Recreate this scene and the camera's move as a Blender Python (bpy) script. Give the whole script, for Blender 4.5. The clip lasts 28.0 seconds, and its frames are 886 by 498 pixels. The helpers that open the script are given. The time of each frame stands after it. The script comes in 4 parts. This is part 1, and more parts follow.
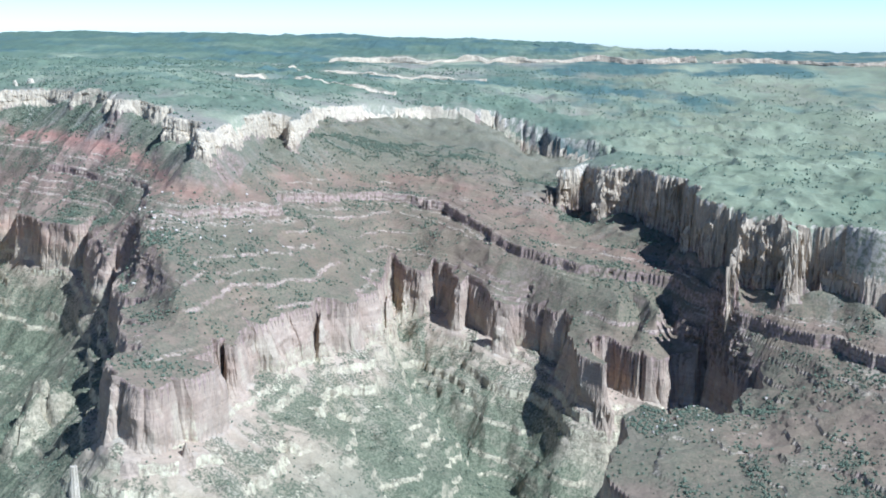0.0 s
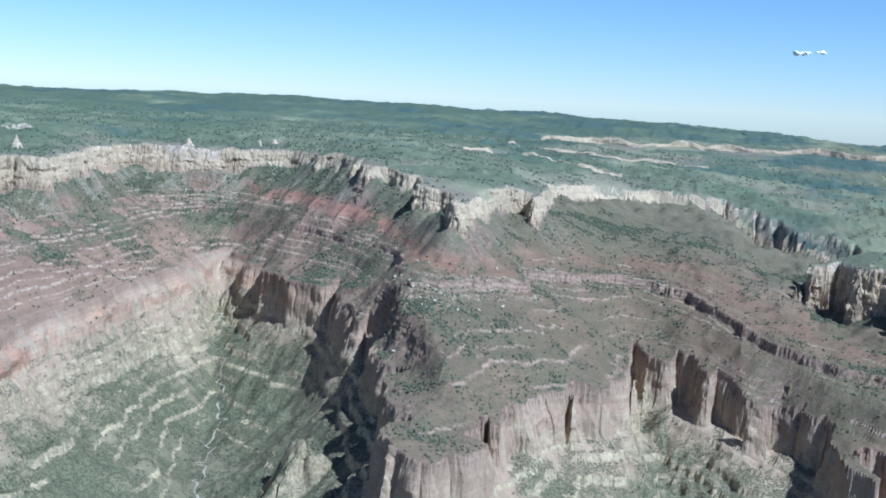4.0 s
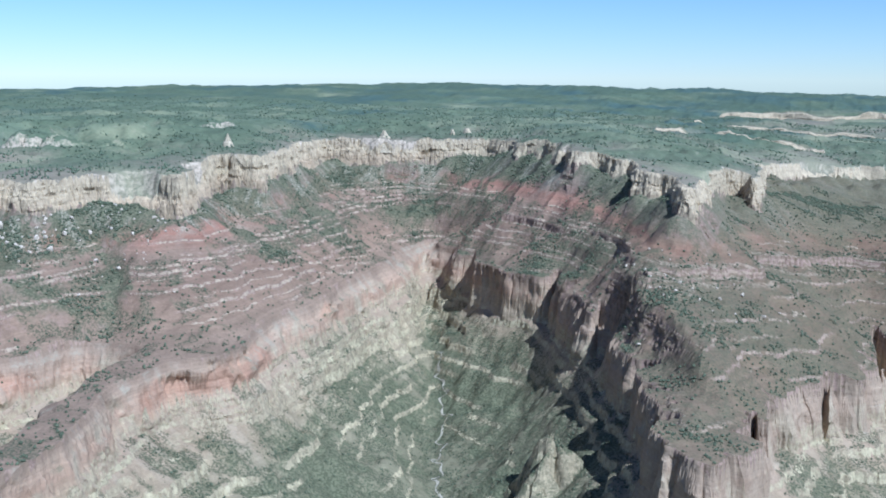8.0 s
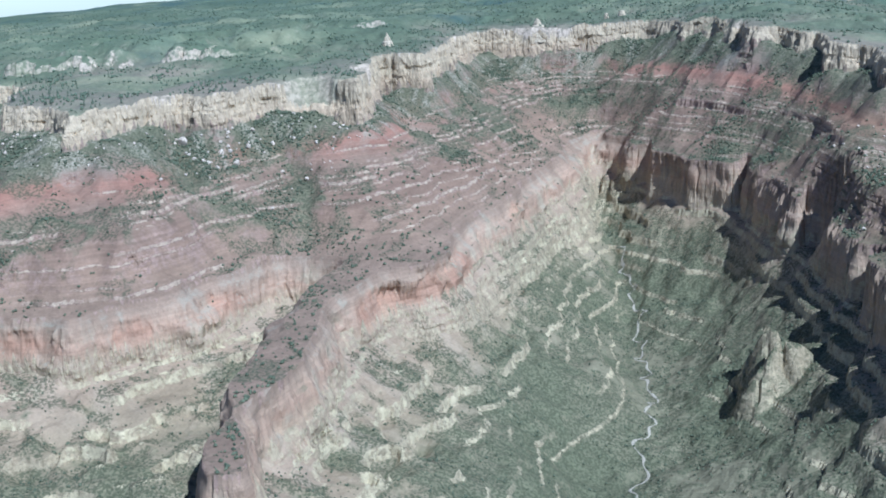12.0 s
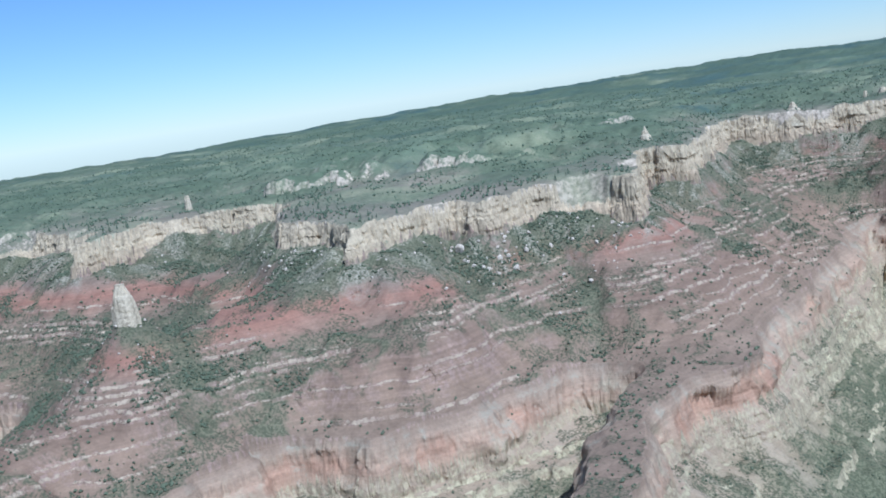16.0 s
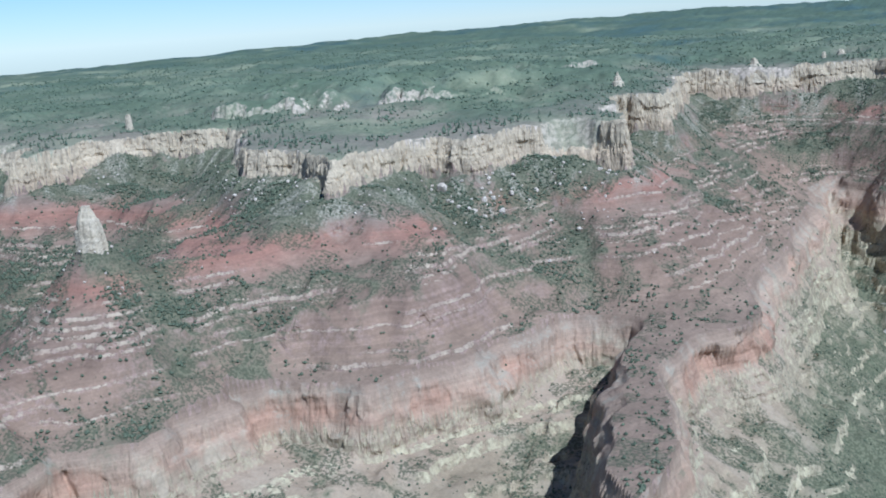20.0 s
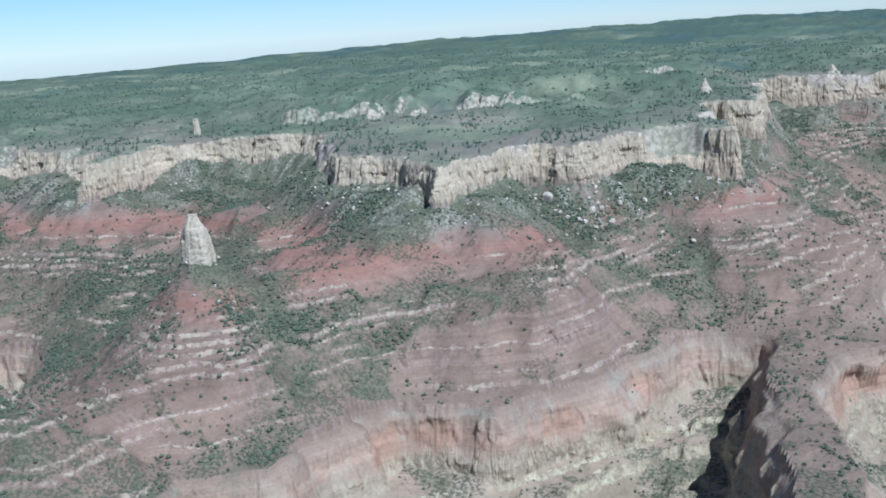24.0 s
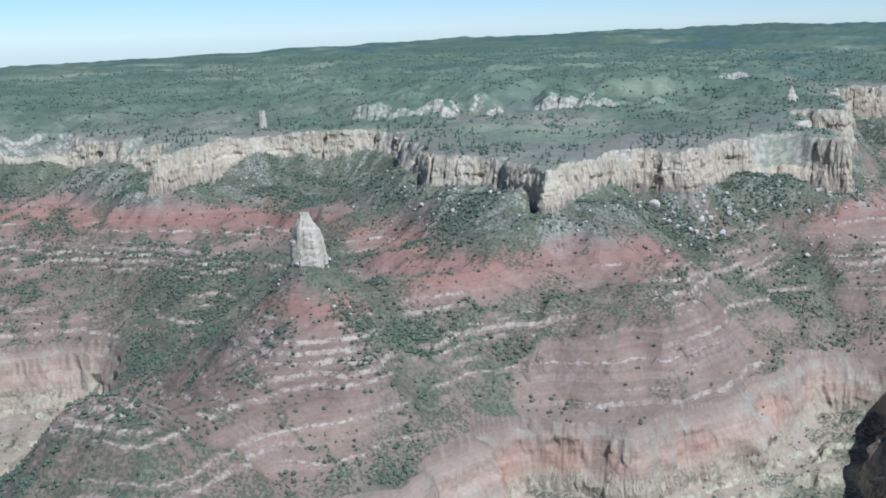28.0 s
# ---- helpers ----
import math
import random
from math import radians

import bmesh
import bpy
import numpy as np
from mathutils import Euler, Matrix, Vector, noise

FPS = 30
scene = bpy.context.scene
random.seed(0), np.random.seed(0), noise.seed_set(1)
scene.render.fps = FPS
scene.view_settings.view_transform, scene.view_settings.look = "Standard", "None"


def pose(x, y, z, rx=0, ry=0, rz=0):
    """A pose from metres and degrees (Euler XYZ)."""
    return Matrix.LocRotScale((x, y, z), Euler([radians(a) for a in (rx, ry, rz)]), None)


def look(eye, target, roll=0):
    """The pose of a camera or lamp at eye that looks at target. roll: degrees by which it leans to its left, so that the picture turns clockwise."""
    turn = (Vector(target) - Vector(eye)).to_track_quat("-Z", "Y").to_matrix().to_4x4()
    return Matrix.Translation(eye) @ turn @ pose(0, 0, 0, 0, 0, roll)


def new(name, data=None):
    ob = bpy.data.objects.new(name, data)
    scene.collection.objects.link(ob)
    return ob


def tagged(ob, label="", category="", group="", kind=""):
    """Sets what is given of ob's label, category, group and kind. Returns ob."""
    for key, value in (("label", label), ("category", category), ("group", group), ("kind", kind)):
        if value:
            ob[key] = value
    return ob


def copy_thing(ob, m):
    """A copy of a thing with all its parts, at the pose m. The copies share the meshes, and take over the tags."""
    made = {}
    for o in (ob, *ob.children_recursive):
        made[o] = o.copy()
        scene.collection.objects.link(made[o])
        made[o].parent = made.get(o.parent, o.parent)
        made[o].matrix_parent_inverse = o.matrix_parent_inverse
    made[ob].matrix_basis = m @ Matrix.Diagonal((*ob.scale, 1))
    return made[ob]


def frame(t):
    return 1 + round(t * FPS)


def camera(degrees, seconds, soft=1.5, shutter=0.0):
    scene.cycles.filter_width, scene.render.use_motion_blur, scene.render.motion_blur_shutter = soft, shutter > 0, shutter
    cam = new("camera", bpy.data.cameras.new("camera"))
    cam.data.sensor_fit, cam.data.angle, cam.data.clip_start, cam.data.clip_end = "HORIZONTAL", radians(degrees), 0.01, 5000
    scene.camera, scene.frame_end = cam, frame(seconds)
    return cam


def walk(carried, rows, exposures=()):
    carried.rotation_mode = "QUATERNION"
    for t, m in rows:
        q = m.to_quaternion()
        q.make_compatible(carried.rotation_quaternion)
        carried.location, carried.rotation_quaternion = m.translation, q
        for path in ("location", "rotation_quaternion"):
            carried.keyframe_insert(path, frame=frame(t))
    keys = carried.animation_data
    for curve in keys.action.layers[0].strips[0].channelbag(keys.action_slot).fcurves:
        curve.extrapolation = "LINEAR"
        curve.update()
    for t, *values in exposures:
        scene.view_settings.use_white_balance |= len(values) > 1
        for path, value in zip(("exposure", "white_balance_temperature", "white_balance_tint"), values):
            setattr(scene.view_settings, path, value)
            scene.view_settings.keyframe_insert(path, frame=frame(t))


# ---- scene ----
cam = camera(43.0, 28.0, 1.85)
# seconds, place in metres, then yaw, pitch and roll in degrees
PATH = [
    (0.0, 0.71, -6.99, -0.11, 3.35, -11.32, -0.04),
    (0.5, -18.05, -4.90, -0.53, 5.54, -9.44, -0.62),
    (1.0, -36.78, -2.84, -0.95, 6.14, -10.16, 0.02),
    (1.5, -55.49, -0.82, -1.35, 6.93, -9.87, -0.03),
    (2.0, -74.17, 1.15, -1.75, 7.93, -10.11, 0.51),
    (2.5, -92.83, 3.09, -2.13, 8.82, -9.35, 0.97),
    (4.5, -167.20, 10.44, -3.56, 12.21, -7.54, 3.08),
    (5.0, -185.74, 12.18, -3.89, 13.31, -7.46, 2.43),
    (5.5, -204.24, 13.87, -4.21, 14.55, -7.28, 2.53),
    (6.0, -222.72, 15.53, -4.51, 15.75, -7.12, 2.42),
    (6.5, -241.18, 17.15, -4.81, 16.97, -7.01, 1.51),
    (7.0, -259.61, 18.73, -5.10, 18.04, -6.94, 1.20),
    (7.5, -278.02, 20.27, -5.38, 18.61, -7.16, 0.31),
    (8.0, -296.40, 21.77, -5.65, 18.12, -8.67, 0.45),
    (8.5, -314.76, 23.23, -5.90, 18.56, -9.69, -1.06),
    (9.0, -333.09, 24.65, -6.15, 19.14, -10.44, -0.32),
    (9.5, -351.40, 26.04, -6.39, 19.67, -11.59, -0.50),
    (10.0, -369.68, 27.38, -6.61, 20.31, -12.15, -2.55),
    (10.5, -387.93, 28.68, -6.83, 21.15, -12.54, -2.80),
    (11.0, -406.17, 29.94, -7.03, 21.88, -13.01, -2.94),
    (11.5, -424.37, 31.17, -7.22, 22.54, -13.55, -3.74),
    (12.0, -442.55, 32.35, -7.41, 23.15, -13.96, -3.69),
    (12.5, -460.71, 33.49, -7.58, 23.97, -13.87, -4.27),
    (14.5, -533.08, 37.67, -8.16, 26.03, -13.35, -3.89),
    (15.0, -551.11, 38.61, -8.28, 25.79, -11.42, -3.97),
    (15.5, -569.12, 39.52, -8.39, 27.58, -11.55, -1.30),
    (16.0, -587.10, 40.39, -8.49, 32.16, -7.79, -8.03),
    (16.5, -605.06, 41.21, -8.58, 32.88, -10.96, -4.29),
    (17.0, -622.99, 42.00, -8.66, 29.04, -9.63, -3.46),
    (17.5, -640.89, 42.75, -8.73, 28.92, -12.16, -2.82),
    (18.0, -658.77, 43.45, -8.78, 28.83, -12.22, -2.51),
    (18.5, -676.63, 44.12, -8.83, 28.09, -11.52, -2.93),
    (19.0, -694.46, 44.75, -8.87, 27.19, -11.26, -5.27),
    (19.5, -712.26, 45.34, -8.89, 26.69, -11.30, -4.25),
    (20.0, -730.04, 45.89, -8.91, 26.40, -11.41, -4.02),
    (20.5, -747.80, 46.39, -8.91, 26.27, -11.31, -3.83),
    (21.0, -765.53, 46.86, -8.91, 26.13, -11.16, -3.88),
    (21.5, -783.24, 47.29, -8.89, 26.00, -11.11, -4.64),
    (23.5, -853.81, 48.62, -8.72, 26.27, -10.95, -4.36),
    (24.0, -871.39, 48.85, -8.65, 26.16, -11.03, -3.64),
    (24.5, -888.94, 49.04, -8.57, 26.10, -10.99, -3.37),
    (25.0, -906.47, 49.19, -8.48, 26.05, -10.98, -3.09),
    (25.5, -923.98, 49.30, -8.38, 25.99, -10.96, -3.33),
    (26.0, -941.45, 49.38, -8.27, 25.91, -10.97, -3.31),
    (26.5, -958.91, 49.41, -8.14, 25.83, -10.96, -2.54),
    (27.0, -976.34, 49.40, -8.01, 25.72, -10.95, -2.13),
    (27.5, -993.74, 49.36, -7.87, 25.60, -10.99, -2.29),
    (28.0, -1011.12, 49.27, -7.71, 25.44, -11.10, -1.77),
]
walk(cam, [(t, pose(x, y, z, 90 + p, 0, yaw) @ pose(0, 0, 0, 0, 0, roll)) for t, x, y, z, yaw, p, roll in PATH], [(0, 0.94, 4600, 8), (2.5, 0.6, 4620, 8), (6, 0.41, 4660, 8), (13, 0.4, 4640, 8), (17, 0.22, 4660, 8), (28, 0.22, 4660, 8)])

# ---------------------------------------------------------------- light
SUN_TO = Vector((0.86, -0.51, 0.0)).normalized()
SUN_HIGH = radians(48)
world = bpy.data.worlds.new("sky")
scene.world = world
world.use_nodes = True
wn = world.node_tree
sky = wn.nodes.new("ShaderNodeTexSky")
sky.sky_type, sky.sun_disc = "NISHITA", False
sky.sun_elevation = SUN_HIGH
sky.sun_rotation = math.atan2(SUN_TO.x, SUN_TO.y)
sky.altitude, sky.air_density, sky.dust_density, sky.ozone_density = 2600, 1.1, 0.1, 2.4
wn.links.new(sky.outputs[0], wn.nodes["Background"].inputs[0])
wn.nodes["Background"].inputs[1].default_value = 0.071
sun = bpy.data.lights.new("sun", "SUN")
sun.energy, sun.angle, sun.color = 4.9, radians(0.5), (1.0, 0.95, 0.87)
aim = Vector((SUN_TO.x * math.cos(SUN_HIGH), SUN_TO.y * math.cos(SUN_HIGH), math.sin(SUN_HIGH)))
new("sun", sun).matrix_world = look(aim * 1000, (0, 0, 0))


# ---------------------------------------------------------------- materials
def material(name, rough=0.9):
    m = bpy.data.materials.new(name)
    m.use_nodes = True
    n = m.node_tree
    b = n.nodes["Principled BSDF"]
    b.inputs["Roughness"].default_value = rough
    b.inputs["Specular IOR Level"].default_value = 0.2
    return m, n, b


def noise_tex(n, vec, scale, detail=6.0, rough=0.6):
    t = n.nodes.new("ShaderNodeTexNoise")
    t.inputs["Scale"].default_value, t.inputs["Detail"].default_value, t.inputs["Roughness"].default_value = scale, detail, rough
    n.links.new(vec, t.inputs["Vector"])
    return t.outputs["Fac"]


def calc(n, op, a, b=None, clamp=False):
    m = n.nodes.new("ShaderNodeMath")
    m.operation, m.use_clamp = op, clamp
    for i, v in enumerate((a, b)):
        if v is None:
            continue
        if isinstance(v, (int, float)):
            m.inputs[i].default_value = v
        else:
            n.links.new(v, m.inputs[i])
    return m.outputs[0]


def ramp(n, fac, stops, mode="LINEAR"):
    r = n.nodes.new("ShaderNodeValToRGB")
    r.color_ramp.interpolation = mode
    e = r.color_ramp.elements
    while len(e) < len(stops):
        e.new(0.5)
    for el, (p, c) in zip(e, stops):
        el.position, el.color = p, (*c, 1) if isinstance(c, tuple) else (c, c, c, 1)
    n.links.new(fac, r.inputs[0])
    return r.outputs[0]


def mix(n, fac, a, b, mode="MIX"):
    m = n.nodes.new("ShaderNodeMix")
    m.data_type, m.blend_type = "RGBA", mode
    for k, v in ((0, fac), (6, a), (7, b)):
        if isinstance(v, (int, float)):
            m.inputs[k].default_value = v
        elif isinstance(v, tuple):
            m.inputs[k].default_value = (*v, 1)
        else:
            n.links.new(v, m.inputs[k])
    return m.outputs[2]


def attribute(n, name):
    a = n.nodes.new("ShaderNodeAttribute")
    a.attribute_name = name
    return a.outputs["Fac"]


def position(n, sx=1.0, sy=1.0, sz=1.0):
    g = n.nodes.new("ShaderNodeNewGeometry")
    m = n.nodes.new("ShaderNodeVectorMath")
    m.operation = "MULTIPLY"
    m.inputs[1].default_value = (sx, sy, sz)
    n.links.new(g.outputs["Position"], m.inputs[0])
    return m.outputs[0], g


def split_z(n, vec):
    s = n.nodes.new("ShaderNodeSeparateXYZ")
    n.links.new(vec, s.inputs[0])
    return s.outputs[2]


def relief(n, b, height, strength, distance):
    k = n.nodes.new("ShaderNodeBump")
    k.inputs["Strength"].default_value, k.inputs["Distance"].default_value = strength, distance
    n.links.new(height, k.inputs["Height"])
    n.links.new(k.outputs[0], b.inputs["Normal"])


def bed_material(name, stops, low, high, green, green_amount, streak=0.0, band=0.4, bump=(0.6, 3.0), rock=None, blocks=0.0, patch=None, woods=False, bushes=0.0, scree=(0.33, 0.29, 0.21), tan=None, streak_size=0.18, strata=None, panels=None):
    """Layered rock: colour by bed height between low and high, thin beds, stains, joints and a plant cover."""
    m, n, b = material(name)
    p, geo = position(n)
    bed = attribute(n, "bed")
    s = n.nodes.new("ShaderNodeSeparateXYZ")
    n.links.new(p, s.inputs[0])
    flat = n.nodes.new("ShaderNodeCombineXYZ")
    for k in (0, 1):
        n.links.new(calc(n, "MULTIPLY", s.outputs[k], 0.006), flat.inputs[k])
    n.links.new(bed, flat.inputs[2])
    wob = calc(n, "MULTIPLY", calc(n, "SUBTRACT", noise_tex(n, p, 0.012), 0.5), 0.22 * (high - low))
    f = calc(n, "DIVIDE", calc(n, "SUBTRACT", calc(n, "ADD", bed, wob), low), high - low)
    col = ramp(n, f, stops)
    big = noise_tex(n, p, 0.018, 7, 0.62)
    fine = noise_tex(n, p, 0.25, 6, 0.7)
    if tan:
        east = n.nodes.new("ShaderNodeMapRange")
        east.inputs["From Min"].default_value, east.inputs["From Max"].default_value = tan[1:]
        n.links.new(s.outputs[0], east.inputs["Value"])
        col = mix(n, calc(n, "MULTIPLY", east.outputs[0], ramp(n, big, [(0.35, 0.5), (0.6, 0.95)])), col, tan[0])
    if patch:
        col = mix(n, calc(n, "MULTIPLY", ramp(n, noise_tex(n, p, 0.03, 5, 0.6), [(0.5, 0.0), (0.62, 1.0)]), ramp(n, f, [(0.65, 1.0), (0.85, 0.0)])), col, patch)
    steep = ramp(n, split_z(n, geo.outputs["True Normal"]), [(0.42, 1.0), (0.66, 0.0)])
    if rock:
        bits = ramp(n, noise_tex(n, p, 0.14, 5, 0.7), [(0.41, 0.05), (0.56, 1.0)])
        col = mix(n, calc(n, "MULTIPLY", steep, bits), col, rock)
    if panels:
        col = mix(n, calc(n, "MULTIPLY", attribute(n, "panel"), ramp(n, noise_tex(n, p, 0.06, 5, 0.6), [(0.3, 0.4), (0.6, 0.85)])), col, panels)
    # thin bedding
    line = noise_tex(n, flat.outputs[0], 0.3, 4, 0.7)
    col = mix(n, band, col, ramp(n, line, [(0.3, 0.36), (0.5, 0.5), (0.7, 0.68)]), "OVERLAY")
    if strata:
        # hard beds: bare pale rock on the risers, broken here and there
        beds, pale, most, edge = strata
        lo, hi = min(m - t for m, t in beds), max(m + t for m, t in beds)
        ragged = calc(n, "ADD", attribute(n, "strat"), calc(n, "MULTIPLY", calc(n, "SUBTRACT", noise_tex(n, p, 0.3, 4, 0.75), 0.5), 4.6))
        stops = [(0.0, 0.0)]
        for m_, t_ in sorted(beds):
            stops += [((m_ - edge * t_ - lo) / (hi - lo), 1.0), ((m_ + 0.4 * t_ - lo) / (hi - lo), 0.0)]
        riser = ramp(n, calc(n, "DIVIDE", calc(n, "SUBTRACT", ragged, lo), hi - lo), stops, "CONSTANT")
        kept = calc(n, "MULTIPLY", ramp(n, attribute(n, "hard"), [(0.45, 0.0), (0.95, 1.0)]), ramp(n, noise_tex(n, p, 0.1, 5, 0.75), [(0.44, 0.0), (0.52, 1.0)]))
        ledge = calc(n, "MULTIPLY", riser, kept)
        col = mix(n, calc(n, "MULTIPLY", ledge, most), col, pale)
    # stains and grain
    col = mix(n, 0.4, col, ramp(n, big, [(0.3, 0.33), (0.7, 0.68)]), "OVERLAY")
    col = mix(n, 0.3, col, ramp(n, fine, [(0.3, 0.28), (0.7, 0.72)]), "OVERLAY")
    if streak:
        down, _ = position(n, streak_size, streak_size, 0.014)
        col = mix(n, streak, col, ramp(n, noise_tex(n, down, 1.0, 6, 0.65), [(0.35, 0.26), (0.5, 0.5), (0.7, 0.74)]), "OVERLAY")
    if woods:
        # meadows, mixed woods, and dark spruce towards the far high country, bluish haze painted in
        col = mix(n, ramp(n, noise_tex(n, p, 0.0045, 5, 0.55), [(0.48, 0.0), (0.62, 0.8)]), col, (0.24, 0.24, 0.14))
        spruce_haze = calc(n, "ADD", calc(n, "MULTIPLY", s.outputs[1], 0.00006), calc(n, "MULTIPLY", noise_tex(n, p, 0.003, 5, 0.6), 0.75))
        spruce_haze = ramp(n, spruce_haze, [(0.56, 0.0), (0.64, 1.0)])
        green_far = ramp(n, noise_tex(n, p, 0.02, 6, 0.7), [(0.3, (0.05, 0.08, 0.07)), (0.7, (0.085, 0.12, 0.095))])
        col = mix(n, spruce_haze, col, green_far)
    # plants, thick in the gullies and on gentle ground
    spots = calc(n, "ADD", calc(n, "MULTIPLY", noise_tex(n, p, 0.1, 5, 0.75), 0.8), attribute(n, "veg"))
    cover = ramp(n, spots, [(0.62, 0.0), (0.93, 1.0)])
    if strata:
        cover = calc(n, "MULTIPLY", cover, calc(n, "SUBTRACT", 1.0, calc(n, "MULTIPLY", ledge, 0.9)))
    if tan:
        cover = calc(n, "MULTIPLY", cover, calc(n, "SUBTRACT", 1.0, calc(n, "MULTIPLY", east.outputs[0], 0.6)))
    g = ramp(n, noise_tex(n, p, 0.06, 6, 0.7), [(0.3, tuple(0.75 * v for v in green)), (0.7, tuple(1.3 * v for v in green))])
    bare = calc(n, "SUBTRACT", 1.0, calc(n, "MULTIPLY", steep, 0.8))
    col = mix(n, calc(n, "MULTIPLY", calc(n, "MULTIPLY", cover, bare), green_amount), col, g)
    # streaks of rubble, then single bushes
    rubble = ramp(n, noise_tex(n, p, 0.3, 5, 0.75), [(0.4, 0.25), (0.6, 1.0)])
    col = mix(n, calc(n, "MULTIPLY", calc(n, "MULTIPLY", attribute(n, "scree"), rubble), bare, True), col, scree)
    if bushes:
        where = calc(n, "ADD", attribute(n, "veg"), calc(n, "MULTIPLY", noise_tex(n, p, 0.022, 4, 0.6), 1.5))
        dots = calc(n, "MULTIPLY", ramp(n, noise_tex(n, p, 0.33, 3, 0.55), [(0.46, 0.0), (0.53, 1.0)]), ramp(n, where, [(0.92, 0.0), (1.12, 1.0)]))
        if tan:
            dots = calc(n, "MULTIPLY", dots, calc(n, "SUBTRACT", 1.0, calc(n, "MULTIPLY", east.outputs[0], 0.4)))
        col = mix(n, calc(n, "MULTIPLY", calc(n, "MULTIPLY", dots, bare), bushes), col, tuple(0.62 * v for v in green))
    n.links.new(col, b.inputs["Base Color"])
    h = calc(n, "ADD", calc(n, "MULTIPLY", fine, 0.6), calc(n, "MULTIPLY", line, 0.6 * band))
    if strata:
        h = calc(n, "ADD", h, calc(n, "MULTIPLY", ledge, 0.5))
    if blocks:
        tall, _ = position(n, 1.0, 1.0, 0.35)
        warp = n.nodes.new("ShaderNodeVectorMath")
        warp.operation = "MULTIPLY_ADD"
        warp.inputs[1].default_value = (3.5, 3.5, 3.5)
        t = n.nodes.new("ShaderNodeTexNoise")
        t.inputs["Scale"].default_value = 0.2
        n.links.new(tall, t.inputs["Vector"])
        n.links.new(t.outputs["Color"], warp.inputs[0])
        n.links.new(tall, warp.inputs[2])
        v = n.nodes.new("ShaderNodeTexVoronoi")
        v.distance = "CHEBYCHEV"
        v.inputs["Scale"].default_value = 0.2
        n.links.new(warp.outputs[0], v.inputs["Vector"])
        h = calc(n, "SUBTRACT", h, calc(n, "MULTIPLY", v.outputs["Distance"], blocks))
    relief(n, b, h, *bump)
    return m


# hard beds: height of the middle of each ledge in the pile of beds, and how tall it stands
MID_LEDGES = [(-320, 5), (-311, 3), (-300, 5), (-291, 3), (-281, 4), (-270, 4), (-263, 5), (-257, 4), (-251, 5), (-244, 4), (-235, 3)]
RED_LEDGES = [(-349, 6), (-362, 9), (-375, 7)]
TERRACE, HEAD_LEDGE = [(-252, 17)], [(-264, 12)]
LOW_LEDGES = [(-397, 6), (-410, 12), (-431, 14), (-452, 11), (-470, 6), (-487, 7), (-508, 6), (-525, 4)]

GREEN = (0.115, 0.12, 0.068)
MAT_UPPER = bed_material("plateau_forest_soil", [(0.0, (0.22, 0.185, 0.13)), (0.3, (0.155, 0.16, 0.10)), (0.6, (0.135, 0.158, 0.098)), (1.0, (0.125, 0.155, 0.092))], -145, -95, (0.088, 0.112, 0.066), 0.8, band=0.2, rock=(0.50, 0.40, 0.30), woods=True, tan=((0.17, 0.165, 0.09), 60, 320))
MAT_CREAM = bed_material("cream_sandstone", [(0.0, (0.40, 0.30, 0.195)), (0.4, (0.445, 0.352, 0.232)), (1.0, (0.415, 0.328, 0.218))], -192, -143, GREEN, 0.8, 0.35, 0.35, (0.7, 2.6), blocks=0.8, tan=((0.38, 0.288, 0.19), 60, 260))
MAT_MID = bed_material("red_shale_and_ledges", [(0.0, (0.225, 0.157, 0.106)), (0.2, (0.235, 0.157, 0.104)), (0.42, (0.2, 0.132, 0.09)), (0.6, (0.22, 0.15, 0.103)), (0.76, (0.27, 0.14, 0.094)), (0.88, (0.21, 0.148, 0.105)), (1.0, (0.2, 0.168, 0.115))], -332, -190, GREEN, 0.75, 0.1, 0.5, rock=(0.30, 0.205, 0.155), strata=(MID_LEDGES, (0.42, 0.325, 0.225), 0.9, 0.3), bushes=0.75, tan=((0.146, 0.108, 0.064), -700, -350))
MAT_RED = bed_material("redwall_limestone", [(0.0, (0.36, 0.28, 0.185)), (0.3, (0.37, 0.268, 0.172)), (0.5, (0.365, 0.24, 0.158)), (0.68, (0.35, 0.24, 0.16)), (0.8, (0.30, 0.212, 0.143)), (0.93, (0.245, 0.17, 0.115)), (1.0, (0.225, 0.157, 0.106))], -395, -325, GREEN, 0.7, 0.14, 0.4, (0.8, 2.2), blocks=0.5, streak_size=0.04, panels=(0.36, 0.203, 0.128), patch=(0.385, 0.30, 0.20), tan=((0.32, 0.235, 0.16), -720, -420))
MAT_LOW = bed_material("yellow_shale_slope", [(0.0, (0.18, 0.162, 0.098)), (0.35, (0.22, 0.186, 0.115)), (0.65, (0.27, 0.21, 0.13)), (1.0, (0.315, 0.228, 0.152))], -510, -385, (0.11, 0.118, 0.064), 0.65, 0.15, 0.3, rock=(0.40, 0.325, 0.205), strata=(LOW_LEDGES, (0.47, 0.395, 0.245), 0.95, 0.45), bushes=0.75, scree=(0.38, 0.30, 0.205))


# ---------------------------------------------------------------- plan of the canyon
# height of the beds against their height in the middle of the plan: they dip to the east and rise northwards
def dip(x, y):
    east = np.interp(x, [-5000, -700, -472, -265, -77, 0, 100, 300, 700, 5000], [0, 0, -25, -65, -87, -110, -128, -145, -160, -180])
    return east * np.clip((3500 - y) / 1200, 0, 1) + 0.03 * (np.clip(y, 500, 2000) - 1300)


